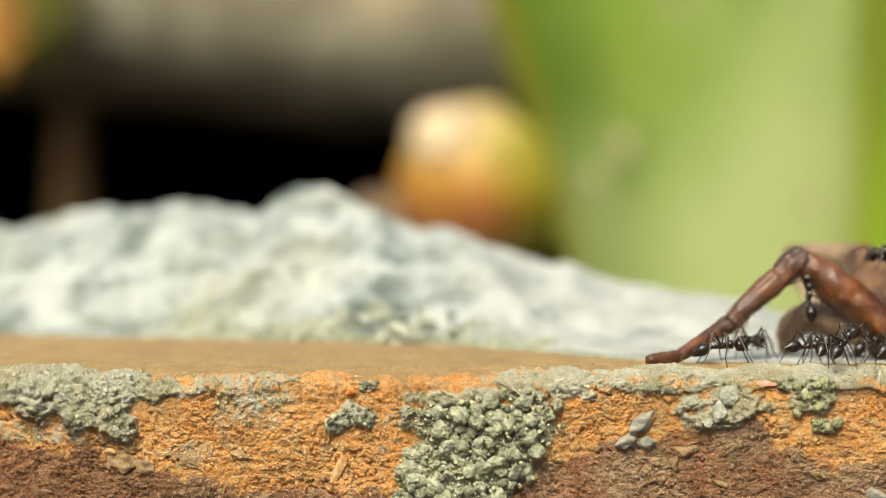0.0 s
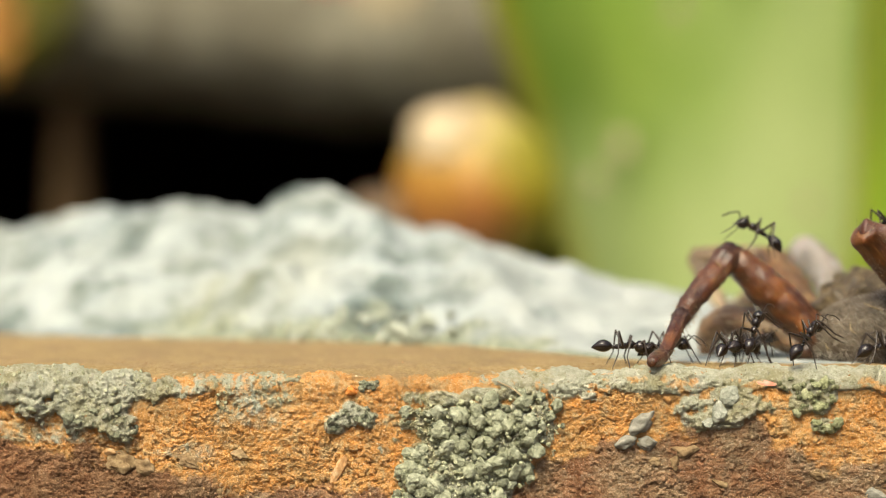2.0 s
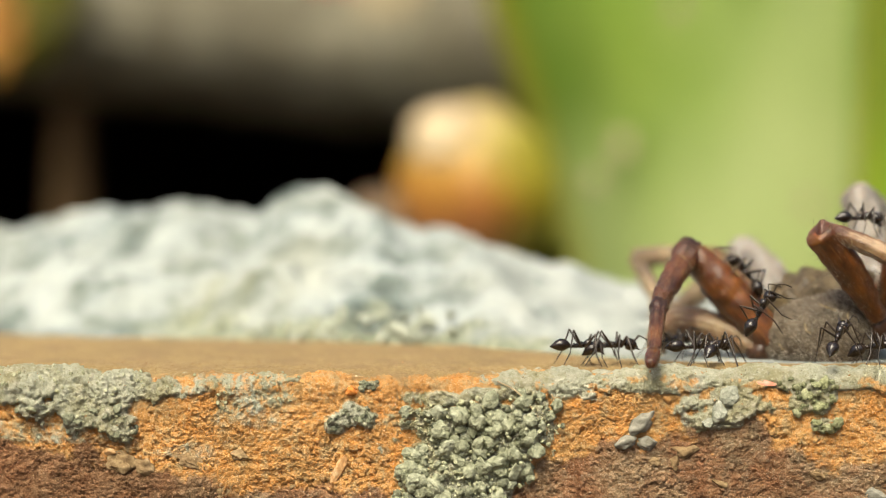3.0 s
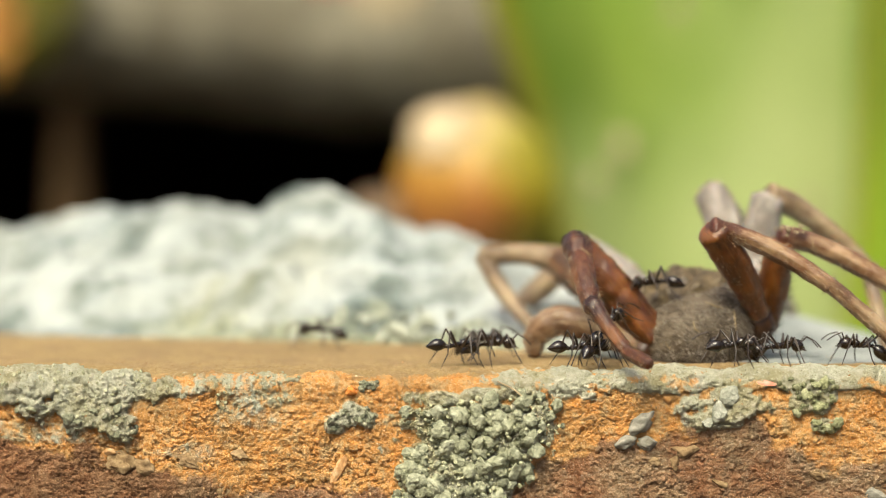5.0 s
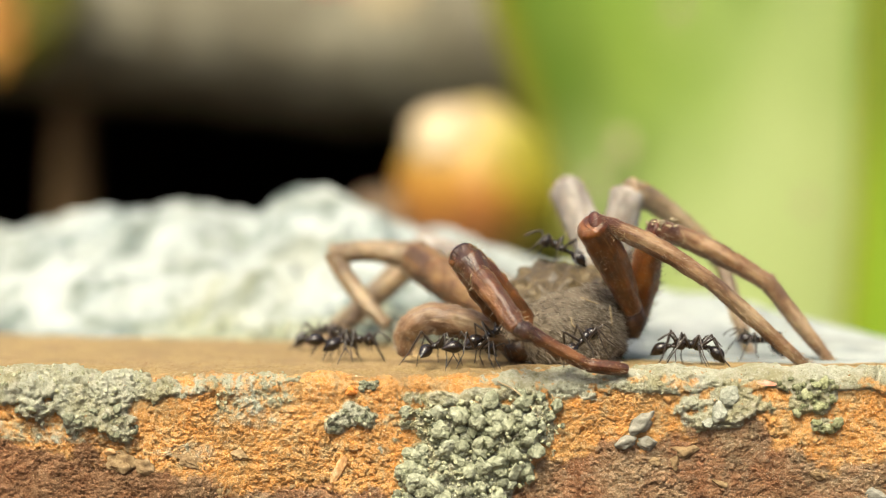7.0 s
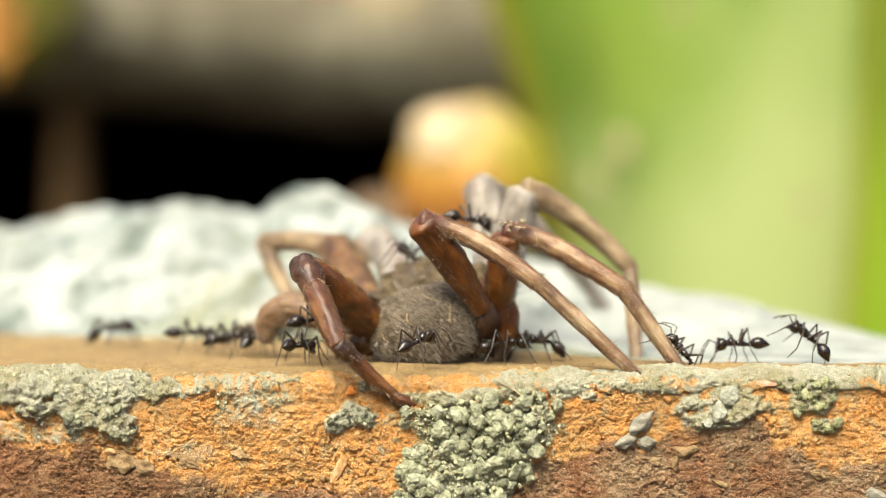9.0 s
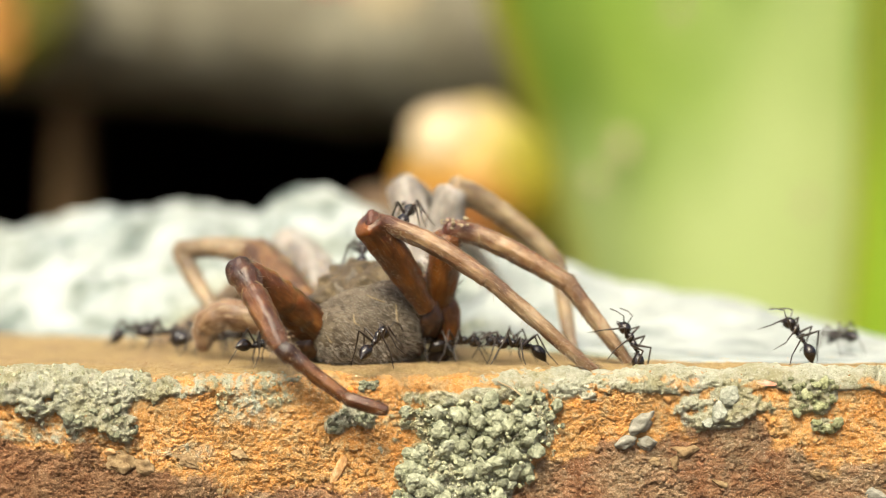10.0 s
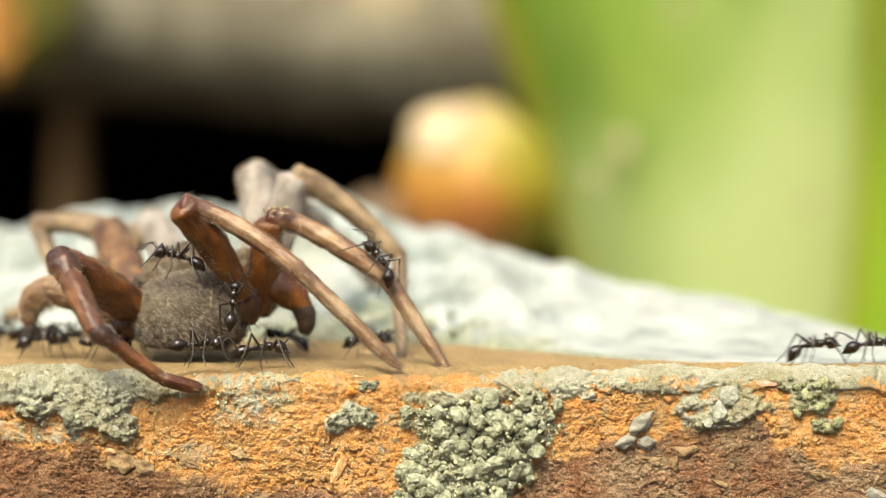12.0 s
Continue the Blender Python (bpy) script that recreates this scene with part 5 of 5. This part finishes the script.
ANT_ROWS = {
    "puller_1": [(0, 16.41, 3.28, 0.08, 0, 0),
        (0.5, 15.57, 3.28, 0.08, 0, 0),
        (1, 15.16, 4.01, 0.11, 5, 0),
        (1.5, 14.15, 4.01, 0.11, 10, 0),
        (2, 13.15, 4.01, 0.11, 15, 0),
        (2.5, 11.46, 4.01, 0.11, 10, 0),
        (3, 9.95, 4.01, 0.11, 0, 0),
        (3.2, 9.45, 4.01, 0.11, 0, 0),
        (4.8, 3.26, 5.13, 0.15, 10, 0),
        (5, 2.75, 5.13, 0.15, 0, 0),
        (5.5, 0.89, 6.26, 0.19, -20, 0),
        (6, -1.68, 6.26, 0.19, -10, 0),
        (6.5, -3.22, 6.26, 0.19, 0, 0),
        (7, -5.65, 7.03, 0.22, 10, 0),
        (7.2, -6.38, 7.81, 0.24, 0, 0),
        (8.8, -12.02, 12.81, 0.42, 0, 0),
        (9, -12.75, 12.81, 0.42, 0, 0),
        (9.5, -14.91, 12.81, 0.42, 10, 0),
        (10, -15.86, 13.21, 0.44, 0, 0),
        (10.5, -18.91, 14.40, 0.48, 0, 0),
        (11, -21.82, 14.40, 0.48, 5, 0),
        (11.5, -24.45, 14.80, 0.49, 0, 0),
        (12, -26.54, 15.21, 0.51, 0, 0)],
    "puller_2": [(0, 18.80, 7.03, 0.22, 60, 0),
        (0.5, 16.05, 7.03, 0.22, 30, 0),
        (1, 12.42, 5.13, 0.15, 0, 0),
        (1.5, 11.46, 4.01, 0.11, -10, 0),
        (2, 10.56, 3.28, 0.08, 0, 0),
        (2.5, 9.16, 3.28, 0.08, 5, 0),
        (3, 8.10, 4.01, 0.11, 10, 0),
        (3.2, 7.43, 4.01, 0.11, 10, 0),
        (4.8, 1.55, 4.01, 0.11, 0, 0),
        (5, 0.71, 4.01, 0.11, 15, 0),
        (5.5, -1.49, 5.13, 0.15, 5, 0),
        (6, -4.72, 5.13, 0.15, -10, 0),
        (6.5, -5.22, 5.13, 0.15, 0, 0),
        (7, -6.72, 7.81, 0.24, 15, 0),
        (7.2, -7.31, 9.00, 0.28, 10, 0),
        (8.8, -15.95, 14.00, 0.46, 0, 0),
        (9, -16.20, 14.00, 0.46, 0, 0),
        (9.5, -17.15, 14.00, 0.46, 5, 0),
        (10, -17.95, 14.00, 0.46, 10, 0),
        (10.5, -21.19, 15.00, 0.49, 0, 0),
        (11, -23.01, 16.00, 0.53, 5, 0),
        (11.5, -24.85, 15.00, 0.49, 0, 0),
        (12, -27.58, 14.00, 0.46, 0, 0)],
    "scout_1": [(0, 26.04, 7.03, 0.22, 40, 0),
        (1, 22.73, 7.81, 0.24, 30, 0),
        (3.2, 12.68, 7.81, 0.24, 20, 0),
        (4.8, 2.82, 8.60, 0.27, 15, 0),
        (5, 2.13, 8.60, 0.27, 10, 0),
        (5.5, -1.38, 10.21, 0.33, 5, 0),
        (6, -7.02, 13.55, 0.44, 0, 0),
        (6.5, -10.71, 14.41, 0.47, 0, 0),
        (7, -8.16, 14.41, 0.47, 0, 0),
        (7.2, -8.53, 14.41, 0.47, 20, 0),
        (8, -14.18, 16.16, 0.54, 70, 0),
        (8.8, -22.16, 19.00, 0.64, 0, 0),
        (9, -22.08, 18.00, 0.60, 5, 0),
        (9.5, -21.69, 17.00, 0.57, 0, 0),
        (10, -20.39, 17.00, 0.57, 10, 0),
        (10.5, -25.03, 18.00, 0.60, 0, 0),
        (11, -25.89, 18.00, 0.60, 5, 0),
        (11.5, -28.03, 18.00, 0.60, 0, 0),
        (12, -31.21, 18.00, 0.60, 0, 0)],
    "scout_2": [(0, -42.37, 12.00, 0.52, 0, 0),
        (3.2, -30.92, 12.00, 0.52, 10, 0),
        (4.2, -8.29, 16.50, 0.55, 50, 0),
        (4.6, -5.33, 16.50, 0.55, 110, 0),
        (4.8, -5.88, 16.50, 0.55, 150, 0),
        (5, -7.85, 16.50, 0.55, 180, 0),
        (5.5, -20.42, 16.50, 0.55, 180, 0),
        (6, -32.35, 16.50, 0.55, 180, 0),
        (6.4, -33.78, 12.00, 0.52, 110, 0),
        (6.8, -33.78, 12.00, 0.52, 40, 0),
        (7.2, -32.48, 14.00, 0.32, 5, 0),
        (8.8, -13.21, 11.00, 0.35, 0, 0),
        (9, -13.46, 11.00, 0.35, 0, 0),
        (9.5, -14.17, 11.00, 0.35, 5, 0),
        (10, -15.34, 11.00, 0.35, 0, 0),
        (10.5, -17.86, 12.00, 0.39, 0, 0),
        (11, -20.26, 12.00, 0.39, 0, 0),
        (11.5, -22.52, 11.00, 0.35, 0, 0),
        (12, -24.80, 9.00, 0.29, 0, 0)],
    "carrier_1": [(0, 21.59, 3.28, 0.08, 30, 0),
        (0.5, 20.76, 3.28, 0.08, 50, 0),
        (1, 20.09, 3.28, 0.08, 40, 0),
        (1.5, 19.08, 3.28, 0.08, 20, 0),
        (2, 17.85, 3.28, 0.08, 50, 0),
        (2.5, 16.18, 3.28, 0.08, 20, 0),
        (3, 14.84, 3.28, 0.08, 10, 0),
        (3.2, 14.24, 3.28, 0.08, 10, 0),
        (4.8, 8.51, 2.55, 0.06, 20, 0),
        (5, 7.84, 2.55, 0.06, 15, 0),
        (5.5, 6.68, 2.55, 0.06, 10, 0),
        (6, 4.99, 1.84, 0.03, 15, 0),
        (6.5, 3.64, 3.28, 0.08, 10, 0),
        (7, 1.69, 2.55, 0.06, 15, 0),
        (7.2, 0.93, 2.55, 0.06, 20, 0),
        (8.8, -7.53, 4.01, 0.11, 50, 0),
        (9, -8.54, 4.01, 0.11, 60, 0),
        (9.5, -9.72, 4.01, 0.11, 60, 0),
        (10, -11.06, 4.01, 0.11, 50, 0),
        (10.5, -14.86, 6.26, 0.19, 20, 0),
        (11, -17.88, 7.03, 0.22, 60, 0),
        (11.5, -19.60, 7.03, 0.22, 40, 0),
        (12, -20.46, 7.03, 0.22, 20, 0)],
    "carrier_2": [(0, 23.73, 1.40, 0.61, 50, 30),
        (0.5, 23.96, 1.40, 0.61, 50, 30),
        (1, 23.70, 1.40, 0.56, 40, 20),
        (1.5, 23.01, 1.40, 0.64, 40, 30),
        (2, 21.79, 1.40, 0.96, 35, 42),
        (2.5, 21.10, 1.40, 1.56, 40, 55),
        (3, 23.24, 1.40, 0.95, 60, 35),
        (3.2, 22.74, 1.40, 0.88, 60, 35),
        (4.8, 17.58, 1.40, 0.28, 40, 8),
        (5, 16.98, 1.40, 0.28, 20, 5),
        (5.5, 14.84, 1.40, 0.41, 20, 5),
        (6, 11.16, 1.40, 1.26, 60, 48),
        (6.5, 9.94, 1.40, 1.09, 60, 45),
        (7, 8.39, 1.40, 0.57, 50, 25),
        (7.2, 7.44, 1.40, 0.63, 50, 25),
        (8.8, -0.63, 1.40, 0.53, 50, 20),
        (9, -1.28, 1.40, 0.51, 50, 15),
        (9.5, -3.05, 0.30, -0.30, 50, 42),
        (10, -3.65, 1.40, 0.61, 60, 30),
        (10.5, -5.82, 0.50, 0.25, 10, 4),
        (11, -8.56, 0.50, 0.39, 8, 4),
        (11.5, -12.45, 0.20, 0.56, 20, 15),
        (12, -14.04, -0.10, 0.35, 8, 4)],
    "carrier_3": [(0, 26.77, 3.28, 0.08, 40, 0),
        (1, 24.93, 3.28, 0.08, 50, 0),
        (1.5, 23.93, 3.28, 0.08, 60, 0),
        (2, 25.94, 3.28, 0.08, 20, 0),
        (2.5, 25.43, 3.28, 0.08, 10, 0),
        (3, 25.60, 3.28, 0.08, 0, 0),
        (3.2, 25.10, 3.28, 0.08, 0, 0),
        (4.8, 20.59, 3.28, 0.08, 0, 0),
        (5, 19.75, 3.28, 0.08, 0, 0),
        (5.5, 18.75, 3.28, 0.08, -5, 0),
        (6, 17.25, 3.28, 0.08, -5, 0),
        (6.5, 14.83, 4.01, 0.11, -10, 0),
        (7, 13.99, 4.01, 0.11, -15, 0),
        (7.2, 12.98, 4.01, 0.11, -10, 0),
        (8.8, 4.10, 5.13, 0.15, 0, 0),
        (9, 3.60, 5.13, 0.15, 0, 0),
        (9.5, 1.75, 6.26, 0.19, 0, 0),
        (10, 0.72, 6.26, 0.19, 0, 0),
        (10.5, -2.90, 3.40, 0.10, -10, 0),
        (11, -5.30, 2.20, 0.05, -10, 0),
        (11.5, -8.00, 1.90, 0.04, -5, 0),
        (12, -10.70, 1.80, 0.04, 0, 0)],
    "carrier_4": [(0, 37.86, 5.13, 0.15, 180, 0),
        (3.2, 31.75, 5.13, 0.15, 180, 0),
        (4.8, 25.65, 5.13, 0.15, 190, 0),
        (5, 25.08, 4.01, 0.11, 190, 0),
        (5.5, 25.42, 4.01, 0.11, 170, 0),
        (6, 23.61, 5.13, 0.15, 180, 0),
        (6.5, 22.94, 7.03, 0.22, 180, 0),
        (7, 19.60, 7.50, 0.23, 200, 0),
        (7.2, 18.90, 7.50, 0.23, 190, 0),
        (8.8, 6.92, 7.03, 0.22, 180, 0),
        (9, 6.06, 7.03, 0.22, 180, 0),
        (9.5, 3.82, 7.03, 0.22, 180, 0),
        (10, 4.74, 4.01, 0.11, 182, 0),
        (10.5, 5.73, 3.50, 1.08, 160, 40),
        (11, 3.41, 4.60, 2.99, 150, 40),
        (11.5, -0.74, 4.60, 4.59, 150, 38),
        (12, -4.35, 4.40, 5.42, 150, 40)],
    "waiter": [(0, 41.25, 5.13, 0.15, 200, 0),
        (4.8, 34.47, 5.13, 0.15, 200, 0),
        (7.2, 29.38, 5.13, 0.15, 180, 0),
        (8.8, 20.54, 3.00, 0.41, 160, 10),
        (9, 21.49, 5.00, 0.64, 145, 30),
        (9.5, 21.15, 5.00, 0.90, 140, 42),
        (10, 20.74, 5.00, 0.90, 135, 42),
        (10.5, 21.38, 5.00, 0.43, 60, 20),
        (11, 22.59, 7.03, 0.22, 10, 0),
        (11.5, 22.39, 4.01, 0.11, -10, 0),
        (12, 25.65, 5.13, 0.15, 0, 0)],
    "passer": [(0, 45.32, 7.03, 0.22, 180, 0),
        (4.8, 38.44, 7.03, 0.22, 180, 0),
        (7.2, 28.10, 7.03, 0.22, 180, 0),
        (8.8, 16.66, 5.13, 0.15, 180, 0),
        (9, 17.84, 5.13, 0.15, 180, 0),
        (9.5, 18.92, 3.28, 0.08, 190, 0),
        (10, 25.08, 11.03, 0.36, 110, 0),
        (10.5, 30.41, 11.03, 0.36, 40, 0),
        (11, 32.54, 11.03, 0.36, 10, 0),
        (12, 39.64, 11.03, 0.36, 0, 0)],
    "foot_puller": [(0, 40.16, 7.03, 0.22, 180, 0),
        (4.8, 29.72, 5.13, 0.15, 180, 0),
        (6, 29.60, 5.13, 0.15, 180, 0),
        (6.5, 25.40, 5.13, 0.15, 180, 0),
        (7, 29.50, 5.13, 0.15, 120, 0),
        (7.2, 29.50, 5.13, 0.15, 150, 0),
        (7.7, 25.00, 5.00, 0.15, 170, 10),
        (8.8, 14.04, 4.50, -0.38, 150, 40),
        (9, 13.70, 4.50, -0.15, 150, 40),
        (9.5, 12.02, 4.50, 0.52, 145, 45),
        (10, 10.60, 4.50, 0.58, 140, 50),
        (10.5, 8.47, 4.50, 1.09, 145, 50),
        (11, 6.45, 4.50, 0.62, 100, 20),
        (11.2, 8.35, 5.13, 0.15, 60, 0),
        (11.5, 13.99, 4.01, 0.11, 20, 0),
        (12, 21.89, 4.01, 0.11, 0, 0)],
    "rider_top": [(0, 27.49, 9.00, 5.17, 160, 10),
        (0.5, 26.62, 9.00, 5.15, 160, 20),
        (1, 25.04, 9.00, 4.75, 170, 10),
        (1.5, 22.42, 9.00, 4.49, 170, 0),
        (2, 18.95, 8.00, 6.99, 170, 25),
        (2.5, 19.62, 9.00, 4.85, 150, 45),
        (3, 18.05, 9.00, 4.62, 150, 40),
        (3.2, 17.70, 9.00, 4.52, 150, 30),
        (4.8, 14.32, 7.00, 4.08, 170, -10),
        (5, 13.22, 7.00, 3.88, 170, -10),
        (5.5, 11.64, 7.00, 4.43, 150, -10),
        (6, 8.81, 7.00, 4.60, 110, 10),
        (6.5, 8.71, 8.00, 5.80, 175, 10),
        (7, 6.98, 8.00, 5.92, 170, 20),
        (7.2, 6.11, 8.00, 5.80, 160, 10),
        (8.8, -1.39, 11.00, 5.56, 130, 20),
        (9, -2.20, 11.00, 5.49, 120, 20),
        (9.5, -3.52, 11.00, 5.66, 90, 20),
        (10, -5.04, 11.00, 5.66, 90, 20),
        (10.5, -7.48, 9.00, 6.30, 140, 20),
        (11, -10.32, 6.00, 5.76, 110, 30),
        (11.5, -13.47, 4.50, 5.64, 130, 10),
        (12, -15.82, 3.60, 5.41, 175, 10)],
    "rider_rear": [(0, 28.32, 8.00, 5.72, 180, 0),
        (0.5, 26.41, 8.00, 6.02, 170, 20),
        (1, 25.89, 8.00, 6.51, 10, 25),
        (1.5, 25.48, 6.00, 6.71, 0, 20),
        (2, 27.19, 6.00, 7.56, 10, 20),
        (2.5, 26.55, 7.00, 8.33, 30, 20),
        (3, 25.41, 7.00, 7.75, 20, 0),
        (3.2, 24.85, 8.00, 7.70, 20, 0),
        (4.8, 20.10, 11.00, 3.53, 60, 40),
        (5, 19.57, 11.00, 3.53, 60, 40),
        (6, 15.42, 12.00, 4.22, 60, 40),
        (7, 11.49, 12.00, 4.94, 60, 40),
        (7.2, 10.59, 12.00, 5.30, 60, 40),
        (8.8, 2.31, 9.00, 7.69, 30, -10),
        (9, 1.43, 9.00, 7.69, 20, -10),
        (9.5, -0.50, 11.00, 8.86, 60, 20),
        (10, -2.12, 6.00, 7.97, 80, 20),
        (10.5, -6.55, 4.50, 6.90, 120, 60),
        (11, -9.91, 2.70, 4.27, 25, 40),
        (11.5, -11.40, 2.90, 3.80, 50, 50),
        (12, -12.10, 3.20, 3.30, 80, 62)],
    "climber": [(0, 22.24, 9.00, 3.90, 100, 75),
        (0.5, 20.91, 9.00, 4.43, 100, 75),
        (1, 18.40, 9.00, 3.82, 90, 70),
        (1.5, 19.11, 5.00, 0.90, 80, 50),
        (2, 18.86, 4.00, 1.45, 60, 50),
        (2.5, 17.80, 3.20, 1.02, 20, 30),
        (3, 19.49, 2.90, 2.65, 30, 52),
        (3.2, 18.86, 2.90, 2.49, 30, 50),
        (4.8, 11.25, 3.50, 1.51, 40, 40),
        (5, 10.31, 3.50, 1.58, 40, 40),
        (5.5, 7.57, 3.50, 0.91, 30, 30),
        (6, 6.47, 3.00, 0.76, 40, 30),
        (6.5, 4.88, 3.20, 1.02, 30, 20),
        (7, 3.21, 3.20, 0.85, 20, 20),
        (7.2, 2.21, 3.50, 1.08, 30, 30),
        (8.8, -6.94, 5.50, 1.73, 30, 10),
        (9, -7.55, 5.50, 1.66, 20, 10),
        (9.5, -8.03, 5.50, 2.00, 20, 10),
        (10, -9.22, 5.50, 2.00, 20, 10),
        (10.5, -11.70, 5.50, 2.20, 20, 10),
        (11, -14.14, 6.00, 2.56, 20, 10),
        (11.5, -16.88, 6.00, 2.73, 10, 10),
        (12, -18.90, 7.00, 3.33, 10, 10)],
    "carrier_5": [(0, 22.90, 4.01, 0.11, 60, 0),
        (0.5, 22.06, 4.01, 0.11, 60, 0),
        (1, 21.22, 4.01, 0.11, 60, 0),
        (1.5, 20.71, 4.01, 0.11, 60, 0),
        (2, 17.01, 4.01, 0.11, 60, 0),
        (2.5, 17.35, 4.01, 0.11, 60, 0),
        (3, 16.24, 3.28, 0.08, 60, 0),
        (3.2, 15.74, 3.28, 0.08, 60, 0),
        (4.8, 9.83, 2.55, 0.06, 60, 0),
        (5, 9.00, 2.55, 0.06, 60, 0),
        (5.5, 7.68, 2.55, 0.06, 60, 0),
        (6, 2.86, 2.55, 0.06, 60, 0),
        (6.5, 1.54, 3.28, 0.08, 60, 0),
        (7, -0.47, 3.28, 0.08, 60, 0),
        (7.2, -1.30, 3.28, 0.08, 60, 0),
        (8.8, -10.63, 9.03, 0.29, 60, 0),
        (9, -11.58, 9.81, 0.31, 60, 0),
        (9.5, -13.15, 11.40, 0.37, 50, 0),
        (10, -13.86, 11.40, 0.37, 40, 0),
        (10.5, -16.58, 11.80, 0.38, 30, 0),
        (11, -19.20, 11.40, 0.37, 60, 0),
        (11.5, -22.30, 11.80, 0.38, 50, 0),
        (12, -23.44, 12.21, 0.40, 30, 0)],
    "carrier_6": [(0, 30.80, 4.01, 0.11, 160, 0),
        (1, 28.78, 4.01, 0.11, 160, 0),
        (2, 27.44, 4.01, 0.11, 150, 0),
        (3, 27.10, 4.01, 0.11, 150, 0),
        (3.2, 26.43, 4.01, 0.11, 150, 0),
        (4.8, 18.36, 4.01, 0.11, 170, 0),
        (5, 17.35, 4.01, 0.11, 175, 0),
        (5.5, 16.51, 4.01, 0.11, 175, 0),
        (6, 13.73, 4.75, 0.14, 190, 0),
        (6.5, 12.38, 4.75, 0.14, 180, 0),
        (7, 15.24, 3.28, 0.08, 175, 0),
        (7.2, 15.30, 3.28, 0.62, 150, 38),
        (8.8, 2.27, 7.03, 0.22, 170, 0),
        (9, 1.76, 7.03, 0.22, 165, 0),
        (9.5, -0.14, 7.03, 0.22, 150, 0),
        (10, -0.83, 7.03, 0.22, 170, 0),
        (10.5, -0.15, 19.82, 0.66, 170, 0),
        (11, -1.73, 10.21, 0.33, 180, 0),
        (11.5, -5.48, 7.03, 0.22, 170, 0),
        (12, -9.73, 11.03, 0.36, 160, 0)],
    "carrier_7": [(0, 29.61, 13.00, 0.43, 0, 0),
        (1, 27.33, 13.00, 0.43, 12, 0),
        (2, 25.45, 13.00, 0.43, -8, 0),
        (3, 22.79, 13.00, 0.43, 6, 0),
        (3.2, 22.29, 13.00, 0.43, 0, 0),
        (4.8, 17.03, 13.00, 0.43, 12, 0),
        (5, 16.05, 13.00, 0.43, -8, 0),
        (5.5, 14.18, 13.00, 0.43, 6, 0),
        (6, 12.13, 13.00, 0.43, 0, 0),
        (6.5, 10.31, 13.00, 0.43, 12, 0),
        (7, 8.57, 13.00, 0.43, -8, 0),
        (7.2, 7.60, 13.00, 0.43, 6, 0),
        (8.8, -0.50, 13.00, 0.43, 0, 0),
        (9.5, -2.76, 13.00, 0.43, 12, 0),
        (10, 3.99, 7.00, 0.22, -150, 0),
        (10.5, 3.55, 3.60, 0.80, -170, 15),
        (11, 5.16, 3.60, 1.00, -200, 30),
        (11.5, 0.55, 6.00, 0.18, -120, 0),
        (12, -4.69, 9.00, 0.29, -20, 0)],
}

ants, first_of = {}, {}
for n, key in enumerate(ANT_ROWS):
    stance = (0, 1, 2, 0, 1, 1, 0, 2)[n % 8]
    if stance in first_of:
        ants[key] = copy_thing(first_of[stance], pose(0, 0, 0))
    else:
        ants[key] = first_of[stance] = build_ant(*STANCES[stance])
    tagged(ants[key], ANT_LABELS[key.split("_")[0]])


def motions():
    walk(spider, [(t, pose(x * MM, y * MM, z * MM, 0, roll, yaw)) for t, x, y, z, yaw, roll in SPIDER])
    walk(thigh, [(t, pose(HIP.x * MM, HIP.y * MM, HIP.z * MM, 0, -lift, turn)) for t, turn, lift in FEMUR_TURNS])
    walk(shank, [(t, pose(x * MM, y * MM, z * MM, 0, -lift, turn)) for t, x, y, z, turn, lift in SHANK_TURNS])
    walk(foot, [(t, pose(x * MM, y * MM, z * MM, 0, -lift, turn)) for t, x, y, z, turn, lift in FOOT_TURNS])
    walk(short_leg, [(t, pose(2.9 * MM, 3.9 * MM, 4.8 * MM, 0, -lift, turn)) for t, turn, lift in
                     ((0, 120, -30), (7.2, 120, -30), (8.0, 65, -55), (8.8, 15, -72), (10, 10, -72), (11, 8, -64), (11.5, 5, -48), (12, 5, -28))])
    for n, (key, rows) in enumerate(ANT_ROWS.items()):
        ant = ants[key]
        walk(ant, [(t, pose(x * MM, y * MM, z * MM, 0, -pitch, turn)) for t, x, y, z, turn, pitch in rows])
        legs = [o for o in ant.children if o.name.startswith("leg")]
        for k, leg in enumerate(legs):
            beat = 0.62 + 0.07 * (n % 4)
            steps = []
            for i in range(61):
                t = i * 0.2
                w = 2 * math.pi * (t / beat + n * 0.37) + math.pi * ((k // 2 + k) % 2)
                steps.append((t, pose(*leg.location, 9 * math.cos(w) * (1 if k % 2 else -1), 0, 15 * math.sin(w))))
            walk(leg, steps)


motions()
